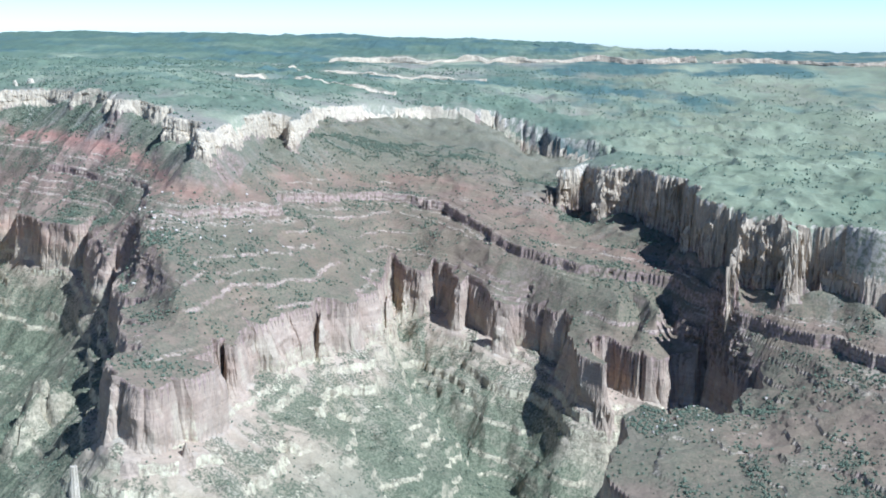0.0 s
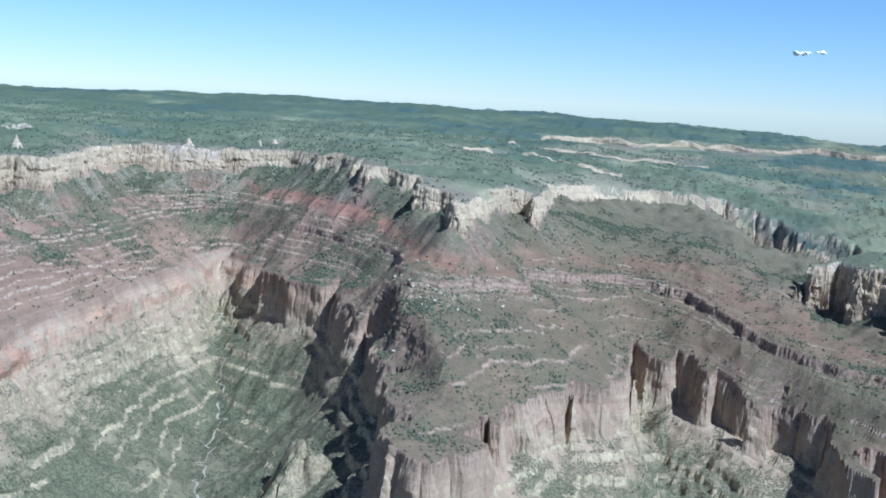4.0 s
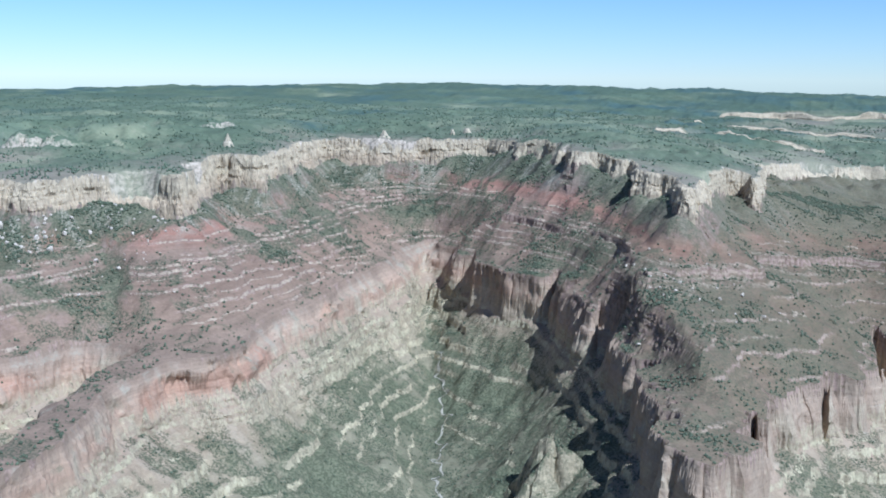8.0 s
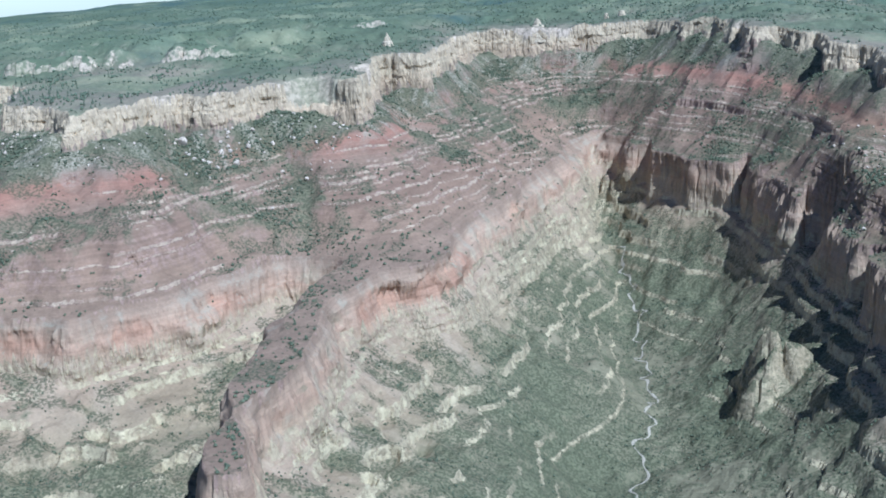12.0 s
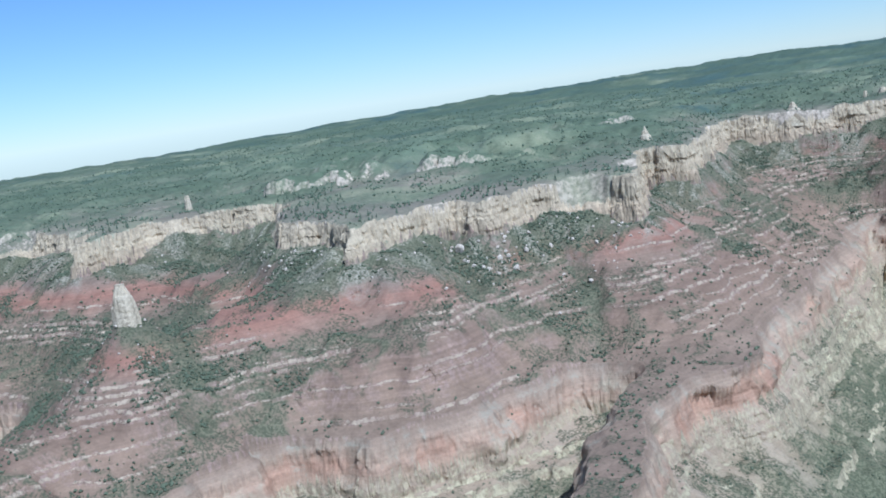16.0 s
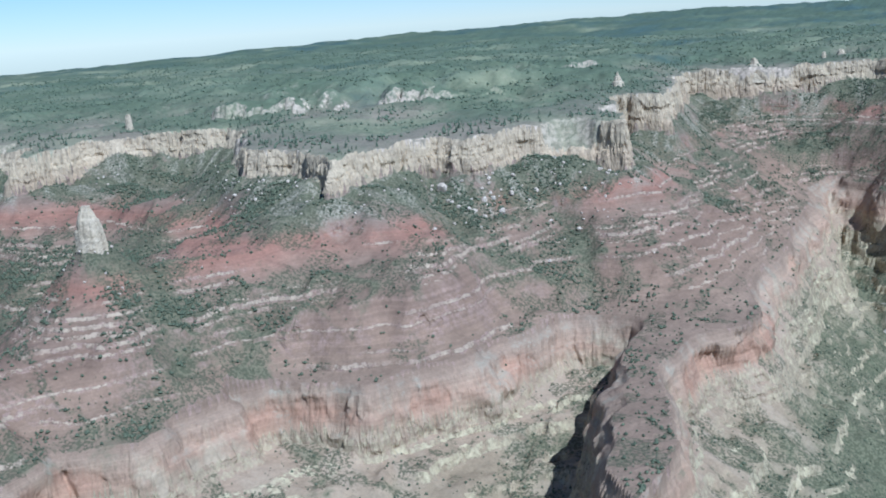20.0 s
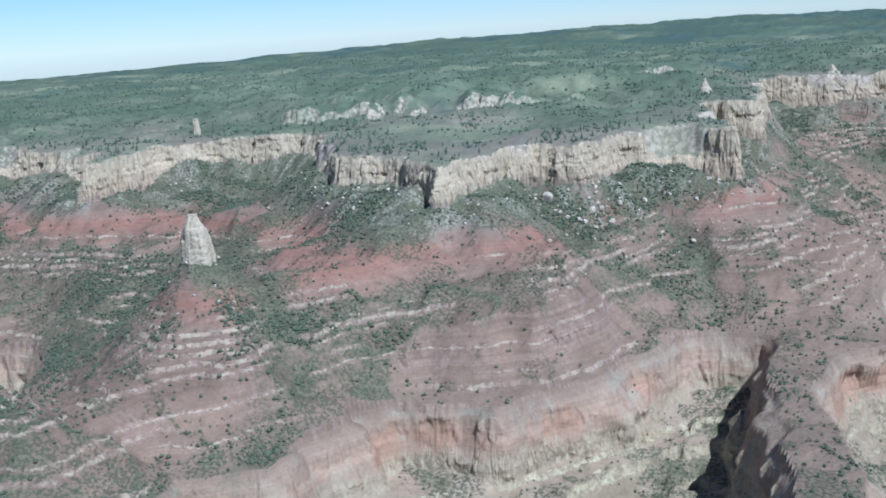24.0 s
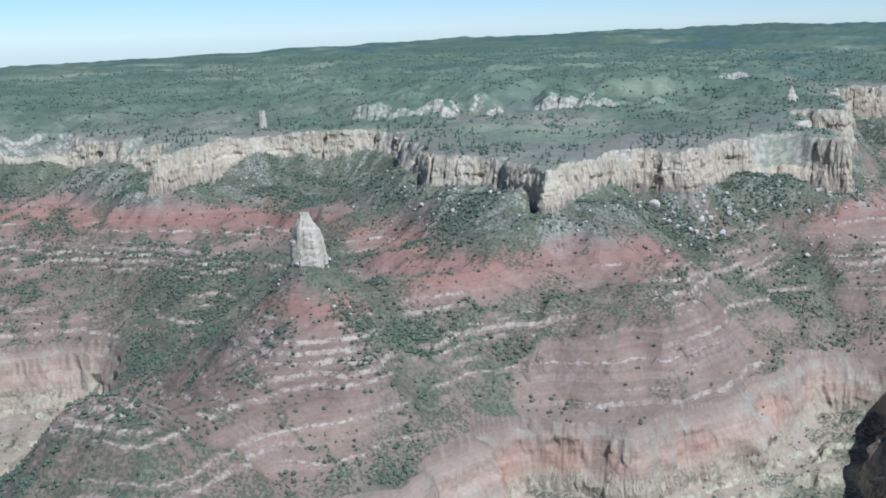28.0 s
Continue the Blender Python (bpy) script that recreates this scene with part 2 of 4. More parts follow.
# foot of the cream cliff, from west to east
CREAM_WEST = [(-5200, 700), (-3400, 900), (-2800, 1010), (-2400, 1150), (-2227, 1295), (-2160, 1300), (-2109, 1300), (-2033, 1236), (-1990, 1240), (-1946, 1160), (-1925, 1168),
              (-1918, 1240), (-1930, 1320), (-1890, 1365), (-1830, 1400), (-1770, 1420), (-1723, 1387), (-1672, 1305), (-1643, 1272), (-1592, 1215), (-1570, 1190), (-1510, 1192), (-1446, 1166),
              (-1411, 1122), (-1396, 1130), (-1384, 1190), (-1366, 1262), (-1345, 1292), (-1322, 1268), (-1290, 1296), (-1262, 1362), (-1204, 1402), (-1124, 1385), (-1135, 1450),
              (-1190, 1560), (-1235, 1680), (-1150, 1700), (-1175, 1830), (-1205, 1970), (-1225, 2100)]
CREAM_EAST = [(-1190, 2112), (-1127, 2112), (-1018, 2162), (-950, 2196), (-913, 2202), (-895, 2182), (-860, 2168), (-825, 2090), (-795, 2112), (-745, 2015),
              (-722, 2022), (-690, 1932), (-655, 1952), (-605, 1888), (-588, 1905), (-578, 1815), (-545, 1800), (-512, 1792), (-496, 1745), (-472, 1655), (-448, 1658),
              (-444, 1730), (-440, 1890), (-428, 2010), (-406, 2030), (-394, 1950), (-378, 1945), (-366, 2010), (-372, 2100), (-385, 2250), (-310, 2430), (-180, 2555), (-34, 2575),
              (41, 2500), (111, 2420), (177, 2350), (240, 2280), (310, 2230), (250, 2170), (150, 2130), (85, 2050), (74, 1985), (110, 1990), (136, 2012), (165, 1945),
              (200, 1950), (235, 1825), (262, 1795), (255, 1690), (300, 1640), (296, 1505), (326, 1530), (376, 1466), (412, 1480), (484, 1420),
              (620, 1340), (800, 1150), (1600, 700), (5200, 300)]
# rim of the red cliff
RED_WEST = [(-5200, 300), (-3000, 500), (-2400, 700), (-2050, 850), (-1963, 913), (-1920, 940), (-1875, 952), (-1821, 948), (-1790, 925), (-1765, 885),
            (-1730, 840), (-1702, 780), (-1690, 700), (-1700, 620), (-1670, 540), (-1600, 500), (-1520, 520), (-1488, 585), (-1450, 655), (-1455, 700),
            (-1430, 735), (-1404, 752), (-1398, 778), (-1358, 832), (-1347, 856), (-1364, 878), (-1350, 905), (-1320, 922), (-1291, 933), (-1262, 932),
            (-1240, 962), (-1217, 993), (-1192, 1034), (-1186, 1080), (-1153, 1124), (-1132, 1166), (-1108, 1182), (-1080, 1180), (-1064, 1172), (-1058, 1120),
            (-1054, 1062), (-1038, 997), (-1014, 914), (-986, 821), (-960, 755), (-925, 680), (-890, 640), (-868, 655), (-905, 720), (-931, 765), (-951, 833), (-974, 927),
            (-991, 1046), (-980, 1107), (-956, 1172), (-956, 1212), (-972, 1330), (-977, 1404), (-973, 1440), (-966, 1500), (-968, 1551), (-956, 1672), (-980, 1850), (-990, 1998)]
RED_EAST = [(-963, 2006), (-938, 1962), (-905, 1942), (-869, 1878), (-848, 1888), (-828, 1832), (-794, 1810), (-768, 1802), (-745, 1768), (-717, 1752), (-690, 1724),
            (-674, 1756), (-650, 1692), (-636, 1640), (-602, 1584), (-584, 1562), (-568, 1542), (-558, 1562), (-535, 1518), (-524, 1470), (-530, 1428), (-505, 1392),
            (-488, 1340), (-470, 1292), (-448, 1180), (-420, 1110), (-385, 1085), (-350, 1095), (-342, 1180), (-326, 1255), (-318, 1345), (-304, 1410), (-270, 1474),
            (-240, 1486), (-214, 1506), (-192, 1600), (-185, 1680), (-196, 1808), (-165, 1812), (-126, 1765), (-113, 1786), (-100, 1745),
            (-78, 1694), (-62, 1728), (-43, 1716), (-9, 1656), (2, 1668), (18, 1692), (49, 1610), (58, 1600), (68, 1622), (80, 1578), (100, 1535), (112, 1500),
            (126, 1478), (140, 1530), (165, 1525), (193, 1508), (225, 1522), (250, 1548), (278, 1536), (290, 1480), (296, 1392), (265, 1315), (243, 1335), (202, 1307),
            (174, 1343), (150, 1310), (134, 1262), (115, 1180), (102, 1101), (130, 1000), (190, 900), (320, 600), (600, 400), (1400, 100), (5200, -200)]
# low cliffs back on the plateau: their line from west to east, and their height
STEPS_UP = [([-1880, -1780, -1680, -1580, -1480, -1400], [1520, 1500, 1545, 1590, 1640, 1700], 18), ([-1420, -1330, -1300, -1310], [1900, 1960, 2050, 2200], 10)]
# flat-topped rock islands: middle, half length and width, turn in degrees, height of the top among the beds, depth
ISLANDS = [(-553, 1300, 17, 9, 40, -428, 26), (-575, 1322, 9, 6, 0, -424, 28)]
# green ravines in the red slope
RAVINES = [[(-1364, 1295), (-1311, 1232), (-1286, 1194), (-1250, 1151)], [(-1187, 1316), (-1156, 1263), (-1125, 1202)], [(-1540, 950), (-1515, 927), (-1474, 903), (-1412, 854)],
           [(-1590, 900), (-1613, 850), (-1625, 800)], [(-408, 1742), (-492, 1677), (-560, 1641)]]
# stream lines, ridges and the far country: places with a level (0 stream, 1 red rim, 2 cream cliff, 3 edge of the plateau)
STREAMS = [
    [(-955, 1945, .82), (-926, 1880, .62), (-886, 1770, .44), (-838, 1650, .27), (-796, 1535, .08), (-768, 1440, .03), (-730, 1330, .02), (-712, 1190, .02), (-680, 1060, 0), (-640, 880, 0), (-600, 500, 0)],
    [(-180, 1765, .9), (-155, 1700, .75), (-114, 1615, .5), (-60, 1540, .25), (0, 1450, .05), (45, 1340, 0), (20, 1150, 0), (0, 500, 0)],
    [(255, 1500, .8), (200, 1440, .4), (120, 1390, .1), (45, 1340, 0)],
    [(-1085, 1150, .97), (-1080, 1080, .9), (-1072, 1000, .8), (-1055, 900, .66), (-1015, 780, .42), (-960, 650, .15), (-900, 500, 0)],
]
OUTER_STREAMS = [
    [(-1800, 910, .8), (-1785, 800, .45), (-1800, 650, .15), (-1850, 500, 0)],
    [(-5200, -200, 0), (-2600, 350, 0), (-2000, 450, 0), (-900, 420, 0), (0, 420, 0), (400, 250, 0), (1500, -200, 0)],
]
RIDGES = [
    [(-1400, 1125, 1.97), (-1435, 1040, 1.84), (-1440, 960, 1.81), (-1500, 945, 1.82), (-1546, 897, 1.95), (-1530, 840, 1.76), (-1505, 797, 1.6), (-1525, 730, 1.46), (-1570, 690, 1.46), (-1612, 662, 1.5), (-1625, 600, 1.2)],
    [(-1505, 797, 1.6), (-1467, 821, 1.66), (-1440, 850, 1.42)], [(-1546, 897, 1.95), (-1590, 872, 1.5), (-1630, 800, 1.12)],
    [(-1525, 730, 1.46), (-1530, 645, 1.47), (-1505, 620, 1.33)],
    [(-1255, 1330, 1.97), (-1234, 1200, 1.83), (-1240, 1120, 1.68), (-1244, 1045, 1.54), (-1262, 985, 1.3)], [(-1370, 1090, 1.75), (-1340, 1010, 1.56), (-1318, 972, 1.44)],
    [(-1193, 1219, 1.55), (-1150, 1200, 1.3)], [(-1073, 1267, 1.31), (-1018, 1280, 1.18)],
    [(-560, 1640, 1.6), (-515, 1530, 1.6), (-471, 1438, 1.58), (-436, 1360, 1.53), (-411, 1345, 1.46), (-400, 1280, 1.22), (-395, 1180, 1.06)],
    [(-552, 1535, 1.1), (-520, 1478, 1.05), (-496, 1432, 1.03), (-462, 1350, 1.04), (-440, 1290, 1.04)],
    [(-1800, 1110, 1.5), (-1860, 1097, 1.48), (-1920, 1038, 1.12)], [(-1640, 1080, 1.55), (-1590, 1110, 1.68)],
    [(-674, 1756, 1.1), (-660, 1790, 1.3)], [(-787, 1878, 1.47), (-882, 2033, 1.6)], [(-350, 1453, 1.26), (-298, 1548, 1.3)],
    [(-215, 1903, 1.33), (-165, 1852, 1.18), (-102, 1775, 1.1)],
    [(-380, 1800, 1.66), (-274, 1976, 1.69), (-206, 2010, 1.69), (-144, 1998, 1.69), (-51, 1882, 1.69), (-32, 1841, 1.69), (22, 1779, 1.69), (47, 1727, 1.69), (81, 1713, 1.69), (130, 1690, 1.66)],
    [(150, 1720, 1.66), (163, 1610, 1.5), (160, 1570, 1.2)], [(200, 1660, 1.66), (208, 1580, 1.5), (212, 1552, 1.2)], [(245, 1660, 1.7), (252, 1590, 1.5)], [(186, 1640, 1.25), (185, 1580, 1.1)], [(230, 1640, 1.25), (232, 1580, 1.1)],
]
RIM_COUNTRY = [
    [(-2100, 1750, 3), (-1850, 1720, 3), (-1600, 1750, 3), (-1420, 1800, 3), (-1400, 1950, 3), (-1350, 2250, 3), (-1000, 2420, 2.9), (-780, 2280, 2.9), (-600, 2120, 2.7), (-490, 2060, 2.6)],
    [(-2100, 1560, 2.5), (-1850, 1500, 2.3), (-1700, 1500, 2.25), (-1560, 1560, 2.3), (-1400, 1640, 2.4)],
    [(-2400, 1350, 3), (-3000, 1300, 2.9), (-5000, 1200, 2.7)],
]
FAR_COUNTRY = [
    [(-5000, 2000, 2.6), (-4155, 3264, 2.6), (-3699, 3689, 3.4), (-2763, 4283, 4.4), (-1764, 4560, 4.8), (-961, 4605, 4.5), (-270, 4691, 4.0), (250, 4690, 3.3), (636, 4649, 2.7), (1177, 4538, 2.1), (2500, 4000, 2.0), (4500, 2500, 2.0)],
    [(-800, 3480, 2.4), (-386, 3600, 2.1), (327, 3640, 2.05), (900, 3440, 2.05)],
    [(-500, 2950, 2.4), (-184, 2994, 2.1), (397, 2966, 2.3), (800, 2900, 2.2)],
]
EAST_COUNTRY = [
    [(-1120, 2235, 2.25), (-950, 2265, 2.2), (-830, 2200, 2.25), (-760, 2080, 2.3)],
    [(430, 1600, 2.5), (380, 1850, 2.5), (430, 2100, 2.4), (700, 1600, 2.7)],
    [(-200, 2650, 2.7), (0, 2700, 2.7), (200, 2500, 2.6), (400, 2350, 2.6), (900, 2300, 2.8)],
]
LEVELS = STREAMS + OUTER_STREAMS + RIDGES + RIM_COUNTRY + FAR_COUNTRY + EAST_COUNTRY
STEP, SPLIT = 3.2, 4


# ---------------------------------------------------------------- fields over the plan
TABLE = np.random.RandomState(4).rand(512, 512)


def wave(x, y, size, shift=0):
    """Smooth random field from -1 to 1 with lumps of that size."""
    x, y = x / size + 17.3 * shift, y / size + 71.9 * shift
    ix, iy = np.floor(x).astype(np.int64), np.floor(y).astype(np.int64)
    fx, fy = x - ix, y - iy
    fx, fy = fx * fx * fx * (fx * (fx * 6 - 15) + 10), fy * fy * fy * (fy * (fy * 6 - 15) + 10)
    a, b = TABLE[ix & 511, iy & 511], TABLE[(ix + 1) & 511, iy & 511]
    c, d = TABLE[ix & 511, (iy + 1) & 511], TABLE[(ix + 1) & 511, (iy + 1) & 511]
    return 2 * ((a * (1 - fx) + b * fx) * (1 - fy) + (c * (1 - fx) + d * fx) * fy) - 1


def waves(x, y, size, octaves=4, shift=0, fall=0.5):
    return sum(wave(x, y, size * 0.5 ** k, shift + k) * fall ** k for k in range(octaves))


CELL, GX0, GY0 = 12.5, -5200.0, -700.0
GX, GY = np.arange(GX0, 5200.1, CELL), np.arange(GY0, 5200.1, CELL)
PX, PY = np.meshgrid(GX, GY, indexing="ij")


def signed_distance(line):
    """Distance to the line, positive on the high (northern) side."""
    pts = np.array(line, float)
    best = np.full(PX.shape, 1e18)
    for (ax, ay), (bx, by) in zip(pts[:-1], pts[1:]):
        dx, dy = bx - ax, by - ay
        t = np.clip(((PX - ax) * dx + (PY - ay) * dy) / (dx * dx + dy * dy), 0, 1)
        best = np.minimum(best, (PX - ax - t * dx) ** 2 + (PY - ay - t * dy) ** 2)
    ring = np.vstack([pts, [(5400, -3000), (-5400, -3000)]])
    inside = np.zeros(PX.shape, bool)
    for (ax, ay), (bx, by) in zip(ring, np.roll(ring, -1, axis=0)):
        if ay == by:
            continue
        inside ^= ((ay > PY) != (by > PY)) & (PX < (bx - ax) * (PY - ay) / (by - ay) + ax)
    return np.where(inside, -1, 1) * np.sqrt(best)


SD_CREAM = signed_distance(CREAM_WEST + CREAM_EAST)
SD_RED = signed_distance(RED_WEST + RED_EAST)


def level_field():
    """Levels between the lines, as a stretched skin: solved coarse to fine."""
    lines = [[(x, y, 2.0) for x, y in CREAM_WEST + CREAM_EAST], [(x, y, 1.0) for x, y in RED_WEST + RED_EAST]] + LEVELS
    u = None
    for k in (8, 4, 2, 1):
        nx, ny = (len(GX) - 1) // k + 1, (len(GY) - 1) // k + 1
        total, count = np.zeros((nx, ny)), np.zeros((nx, ny))
        for line in lines:
            for a, b in zip(line[:-1], line[1:]):
                steps = max(2, int(math.dist(a[:2], b[:2]) / (CELL * k) * 2))
                for s in np.linspace(0, 1, steps):
                    i = int(round((a[0] + (b[0] - a[0]) * s - GX0) / CELL / k))
                    j = int(round((a[1] + (b[1] - a[1]) * s - GY0) / CELL / k))
                    if 0 <= i < nx and 0 <= j < ny:
                        total[i, j] += a[2] + (b[2] - a[2]) * s
                        count[i, j] += 1
        fixed = count > 0
        held = total / np.maximum(count, 1)
        if u is None:
            u = np.full((nx, ny), 1.5)
        else:
            u = np.repeat(np.repeat(u, 2, axis=0), 2, axis=1)[:nx, :ny]
            u = np.pad(u, ((0, nx - u.shape[0]), (0, ny - u.shape[1])), mode="edge")
        for _ in range(420 if k > 1 else 160):
            q = np.pad(u, 1, mode="edge")
            u = np.where(fixed, held, 0.25 * (q[2:, 1:-1] + q[:-2, 1:-1] + q[1:-1, 2:] + q[1:-1, :-2]))
    for _ in range(2):
        q = np.pad(u, 1, mode="edge")
        u = 0.5 * u + 0.125 * (q[2:, 1:-1] + q[:-2, 1:-1] + q[1:-1, 2:] + q[1:-1, :-2])
    return u


LEVEL = level_field()
DOWN_CREAM, DOWN_RED = np.gradient(SD_CREAM, CELL), np.gradient(SD_RED, CELL)


def soften(f, times):
    for _ in range(times):
        q = np.pad(f, 1, mode="edge")
        f = 0.5 * f + 0.125 * (q[2:, 1:-1] + q[:-2, 1:-1] + q[1:-1, 2:] + q[1:-1, :-2])
    return f


def from_foot(distance, down, reach, size, shift):
    """A field with one value all the way down from a place on the cliff: spurs and chutes."""
    d = np.clip(distance, -reach, 0)
    return waves(PX - d * down[0], PY - d * down[1], size, 3, shift, 0.55)


STEEP = soften(140 * np.hypot(*np.gradient(LEVEL, CELL)), 6)
SPUR_LOW = soften(from_foot(SD_RED, DOWN_RED, 420, 85, 130), 12)
LEVEL_SOFT = soften(LEVEL, 40)
SPUR = soften(from_foot(SD_CREAM, DOWN_CREAM, 420, 105, 110), 14)


def sample(field, x, y):
    i, j = np.clip((x - GX0) / CELL, 0, len(GX) - 1.001), np.clip((y - GY0) / CELL, 0, len(GY) - 1.001)
    a, b = i.astype(int), j.astype(int)
    s, t = i - a, j - b
    return (field[a, b] * (1 - s) + field[a + 1, b] * s) * (1 - t) + (field[a, b + 1] * (1 - s) + field[a + 1, b + 1] * s) * t


def ledges(x, y, z, bend, beds, shift, size, plenty):
    """Lets hard beds stand out of an even slope as risers with treads, each bed in stretches of its own; gives the new height and how strong the bed is there."""
    out, strong = z.copy(), np.zeros(z.shape)
    for k, (mid, tall) in enumerate(beds):
        share = np.clip(plenty + 1.7 * wave(x, y, size, shift + k) + 0.6 * wave(x, y, 0.3 * size, shift + k + 30), 0, 1)
        c = z + bend
        a = [mid - 1.1 * tall, mid - 0.06 * tall, mid + 0.06 * tall, mid + 1.1 * tall]
        b = [mid - 1.1 * tall, mid - 0.45 * tall, mid + 0.45 * tall, mid + 1.1 * tall]
        inside = np.abs(c - mid) < 1.1 * tall
        out = out + np.where(inside, share * (np.interp(c, a, b) - c), 0)
        strong = np.maximum(strong, np.where(np.abs(c - mid) < 1.3 * tall, share, 0))
    return out, strong


def steps(z, tall, sharp, phase):
    """Turns an even slope into ledges of that height."""
    q = z / tall + phase
    f = q - np.floor(q)
    return tall * (np.floor(q) - phase + np.where(f < sharp, 0.25 * f / sharp, 0.25 + 0.75 * (f - sharp) / (1 - sharp)))


def terrain(x, y):
    """Height of the ground, height in the pile of beds, plant cover, loose rubble, the distances to the two rims, and the level."""
    near = np.clip(1.4 - np.hypot(x + 800, y - 1300) / 4000, 0.3, 1)
    mild = np.clip(1.75 - sample(STEEP, x, y), 0.12, 1)
    rough = (1.4 + 1.2 * wave(x, y, 200, 3)) * (1 - 0.55 * np.clip((x + 300) / 150, 0, 1))
    wx = 9 * waves(x, y, 80, 3, 1) + rough * waves(x, y, 15, 3, 5)
    wy = 9 * waves(x, y, 80, 3, 9) + rough * waves(x, y, 15, 3, 13)
    X, Y = x + wx, y + wy
    xa, ya = X - rough * waves(x, y, 15, 3, 5), Y - rough * waves(x, y, 15, 3, 13)
    small = 0.75 * rough
    u, sr, sc = sample(LEVEL, X - small * waves(x, y, 15, 3, 5), Y - small * waves(x, y, 15, 3, 13)), sample(SD_RED, xa, ya), sample(SD_CREAM, X, Y)
    crack = np.maximum(0, 1 - np.abs(wave(x, y, 50, 20)) * 7) * 12 + np.maximum(0, 1 - np.abs(wave(x, y, 19, 22)) * 4.5) * 5
    crack = crack + np.maximum(0, 1 - np.abs(wave(x, y, 70, 28)) * 3) * 18 * np.clip((x - 30) / 60, 0, 1) + np.maximum(0, 1 - np.abs(wave(x, y, 62, 27)) * 3.2) * 8 * np.clip((x + 960) / 60, 0, 1) * np.clip((1990 - y) / 60, 0, 1)
    block = 3.2 * np.round(2 * wave(x, y, 22, 24)) / 2 + 1.5 * np.round(2 * wave(x, y, 9, 25)) / 2
    rare = np.maximum(0, 1 - np.abs(wave(x, y, 75, 20)) * 15) * 15 + np.maximum(0, 1 - np.abs(wave(x, y, 75, 27)) * 2.6) * 22 * np.clip((x + 960) / 60, 0, 1) * np.clip((1990 - y) / 60, 0, 1)
    butt = 13 * waves(x, y, 95, 2, 29) + np.where(x < -900, 0.0, 2.5) * np.round(2 * wave(x, y, 34, 24)) / 2
    sr, sc = sr - rare * np.where(x < -900, 0.0, 1) * np.clip(0.9 + 1.2 * wave(x, y, 170, 26), 0, 1.3) + butt * np.clip(1.4 - np.abs(sr) / 90, 0, 1) + 0.25 * block * np.where(x < -900, 0, 1), sc - crack * np.where(x > 0, 0.8, 0.5) + 0.75 * block + 13 * np.clip((x - 30) / 60, 0, 1) * np.round(2 * wave(x, y, 44, 21)) / 2
    head = np.clip((x + 1010) / 60, 0, 1) * np.clip((-400 - x) / 80, 0, 1) * np.clip(-sc / 100 - 0.1, 0, 0.4) * np.clip(sr / 45, 0, 1)
    u = u + (sample(LEVEL_SOFT, X, Y) - u) * head
    # the same value all the way down from a place on the cliff foot: fans and chutes
    fx, fy = x - np.clip(sc, -260, 0) * sample(DOWN_CREAM[0], x, y), y - np.clip(sc, -260, 0) * sample(DOWN_CREAM[1], x, y)
    fan = waves(fx, fy, 34, 3, 100, 0.7)
    thin = waves(fx, fy, 13, 2, 120, 0.7)
    spur = 1.6 * sample(SPUR, x, y)
    gx, gy = x - np.clip(sr, -260, 0) * sample(DOWN_RED[0], x, y), y - np.clip(sr, -260, 0) * sample(DOWN_RED[1], x, y)
    shady = 1 - 0.7 * np.clip((x + 880) / 40, 0, 1) * np.clip((-420 - x) / 60, 0, 1)
    chute = waves(gx, gy, 40, 3, 104, 0.7) * shady
    rill = waves(gx, gy, 15, 2, 124, 0.7) * shady
    lump = waves(x, y, 60, 5, 30)
    gully = np.abs(waves(x, y, 70, 3, 33))
    # below the red cliff
    foot = -384 + 10 * wave(x, y, 110, 40) - 6 * np.clip((x + 1000) / 120, 0, 1)
    q = np.clip(1 - u, 0, 1)
    q = q + (1 - (1 - q) ** 1.7 - q) * np.clip((x + 800) / 80, 0, 1) * np.clip((-420 - x) / 60, 0, 1)
    q = np.clip(q + (0.035 * waves(x, y, 90, 4, 44) + 0.03 * chute) * np.clip(q * 8, 0, 1) * np.clip((1 - q) * 5, 0, 1), 0, 1)
    low = foot - q * 161 + 5 * lump * np.clip(q * 4, 0, 1) + 5 * chute * np.clip(-sr / 40, 0, 1) * np.clip(1.3 - q, 0, 1) - 9 * gully * shady * np.clip(q * 3, 0, 1) * np.clip((1 - q) * 5, 0, 1)
    low = low + 8 * sample(SPUR_LOW, x, y) * np.clip(-sr / 70 - 0.2, 0, 1) * np.clip((1 - q) * 4, 0, 1)
    low = low + (2.2 * waves(x, y, 20, 3, 47) + 1.6 * rill * np.clip(1 + sr / 160, 0.2, 1)) * np.clip(q * 8, 0, 1)
    low = low - 8 * shady * np.abs(waves(x, y, 36, 2, 49)) * np.clip(q * 6, 0, 1) * np.clip((1 - q) * 5, 0, 1)
    bend_low = 7 * wave(x, y, 190, 45) + 1.5 * waves(x, y, 22, 2, 43)
    low, hard_low = ledges(x, y, low, bend_low, LOW_LEDGES, 200, 85, 0.6)
    bench = np.clip(0.2 + 1.5 * wave(x, y, 130, 48), 0, 1) * np.clip((x + 2300) / 200, 0, 1)
    west = np.clip((x + 1200) / 80, 0, 1) * np.clip((-860 - x) / 60, 0, 1) * np.clip((y - 1120) / 120, 0, 1)
    sunlit = np.clip((-900 - x) / 60, 0, 1)
    bench = np.maximum(np.maximum(bench, west), 0.6 * sunlit)
    k = np.clip(-sr / (8 + 16 * bench + 26 * west), 0, 1)
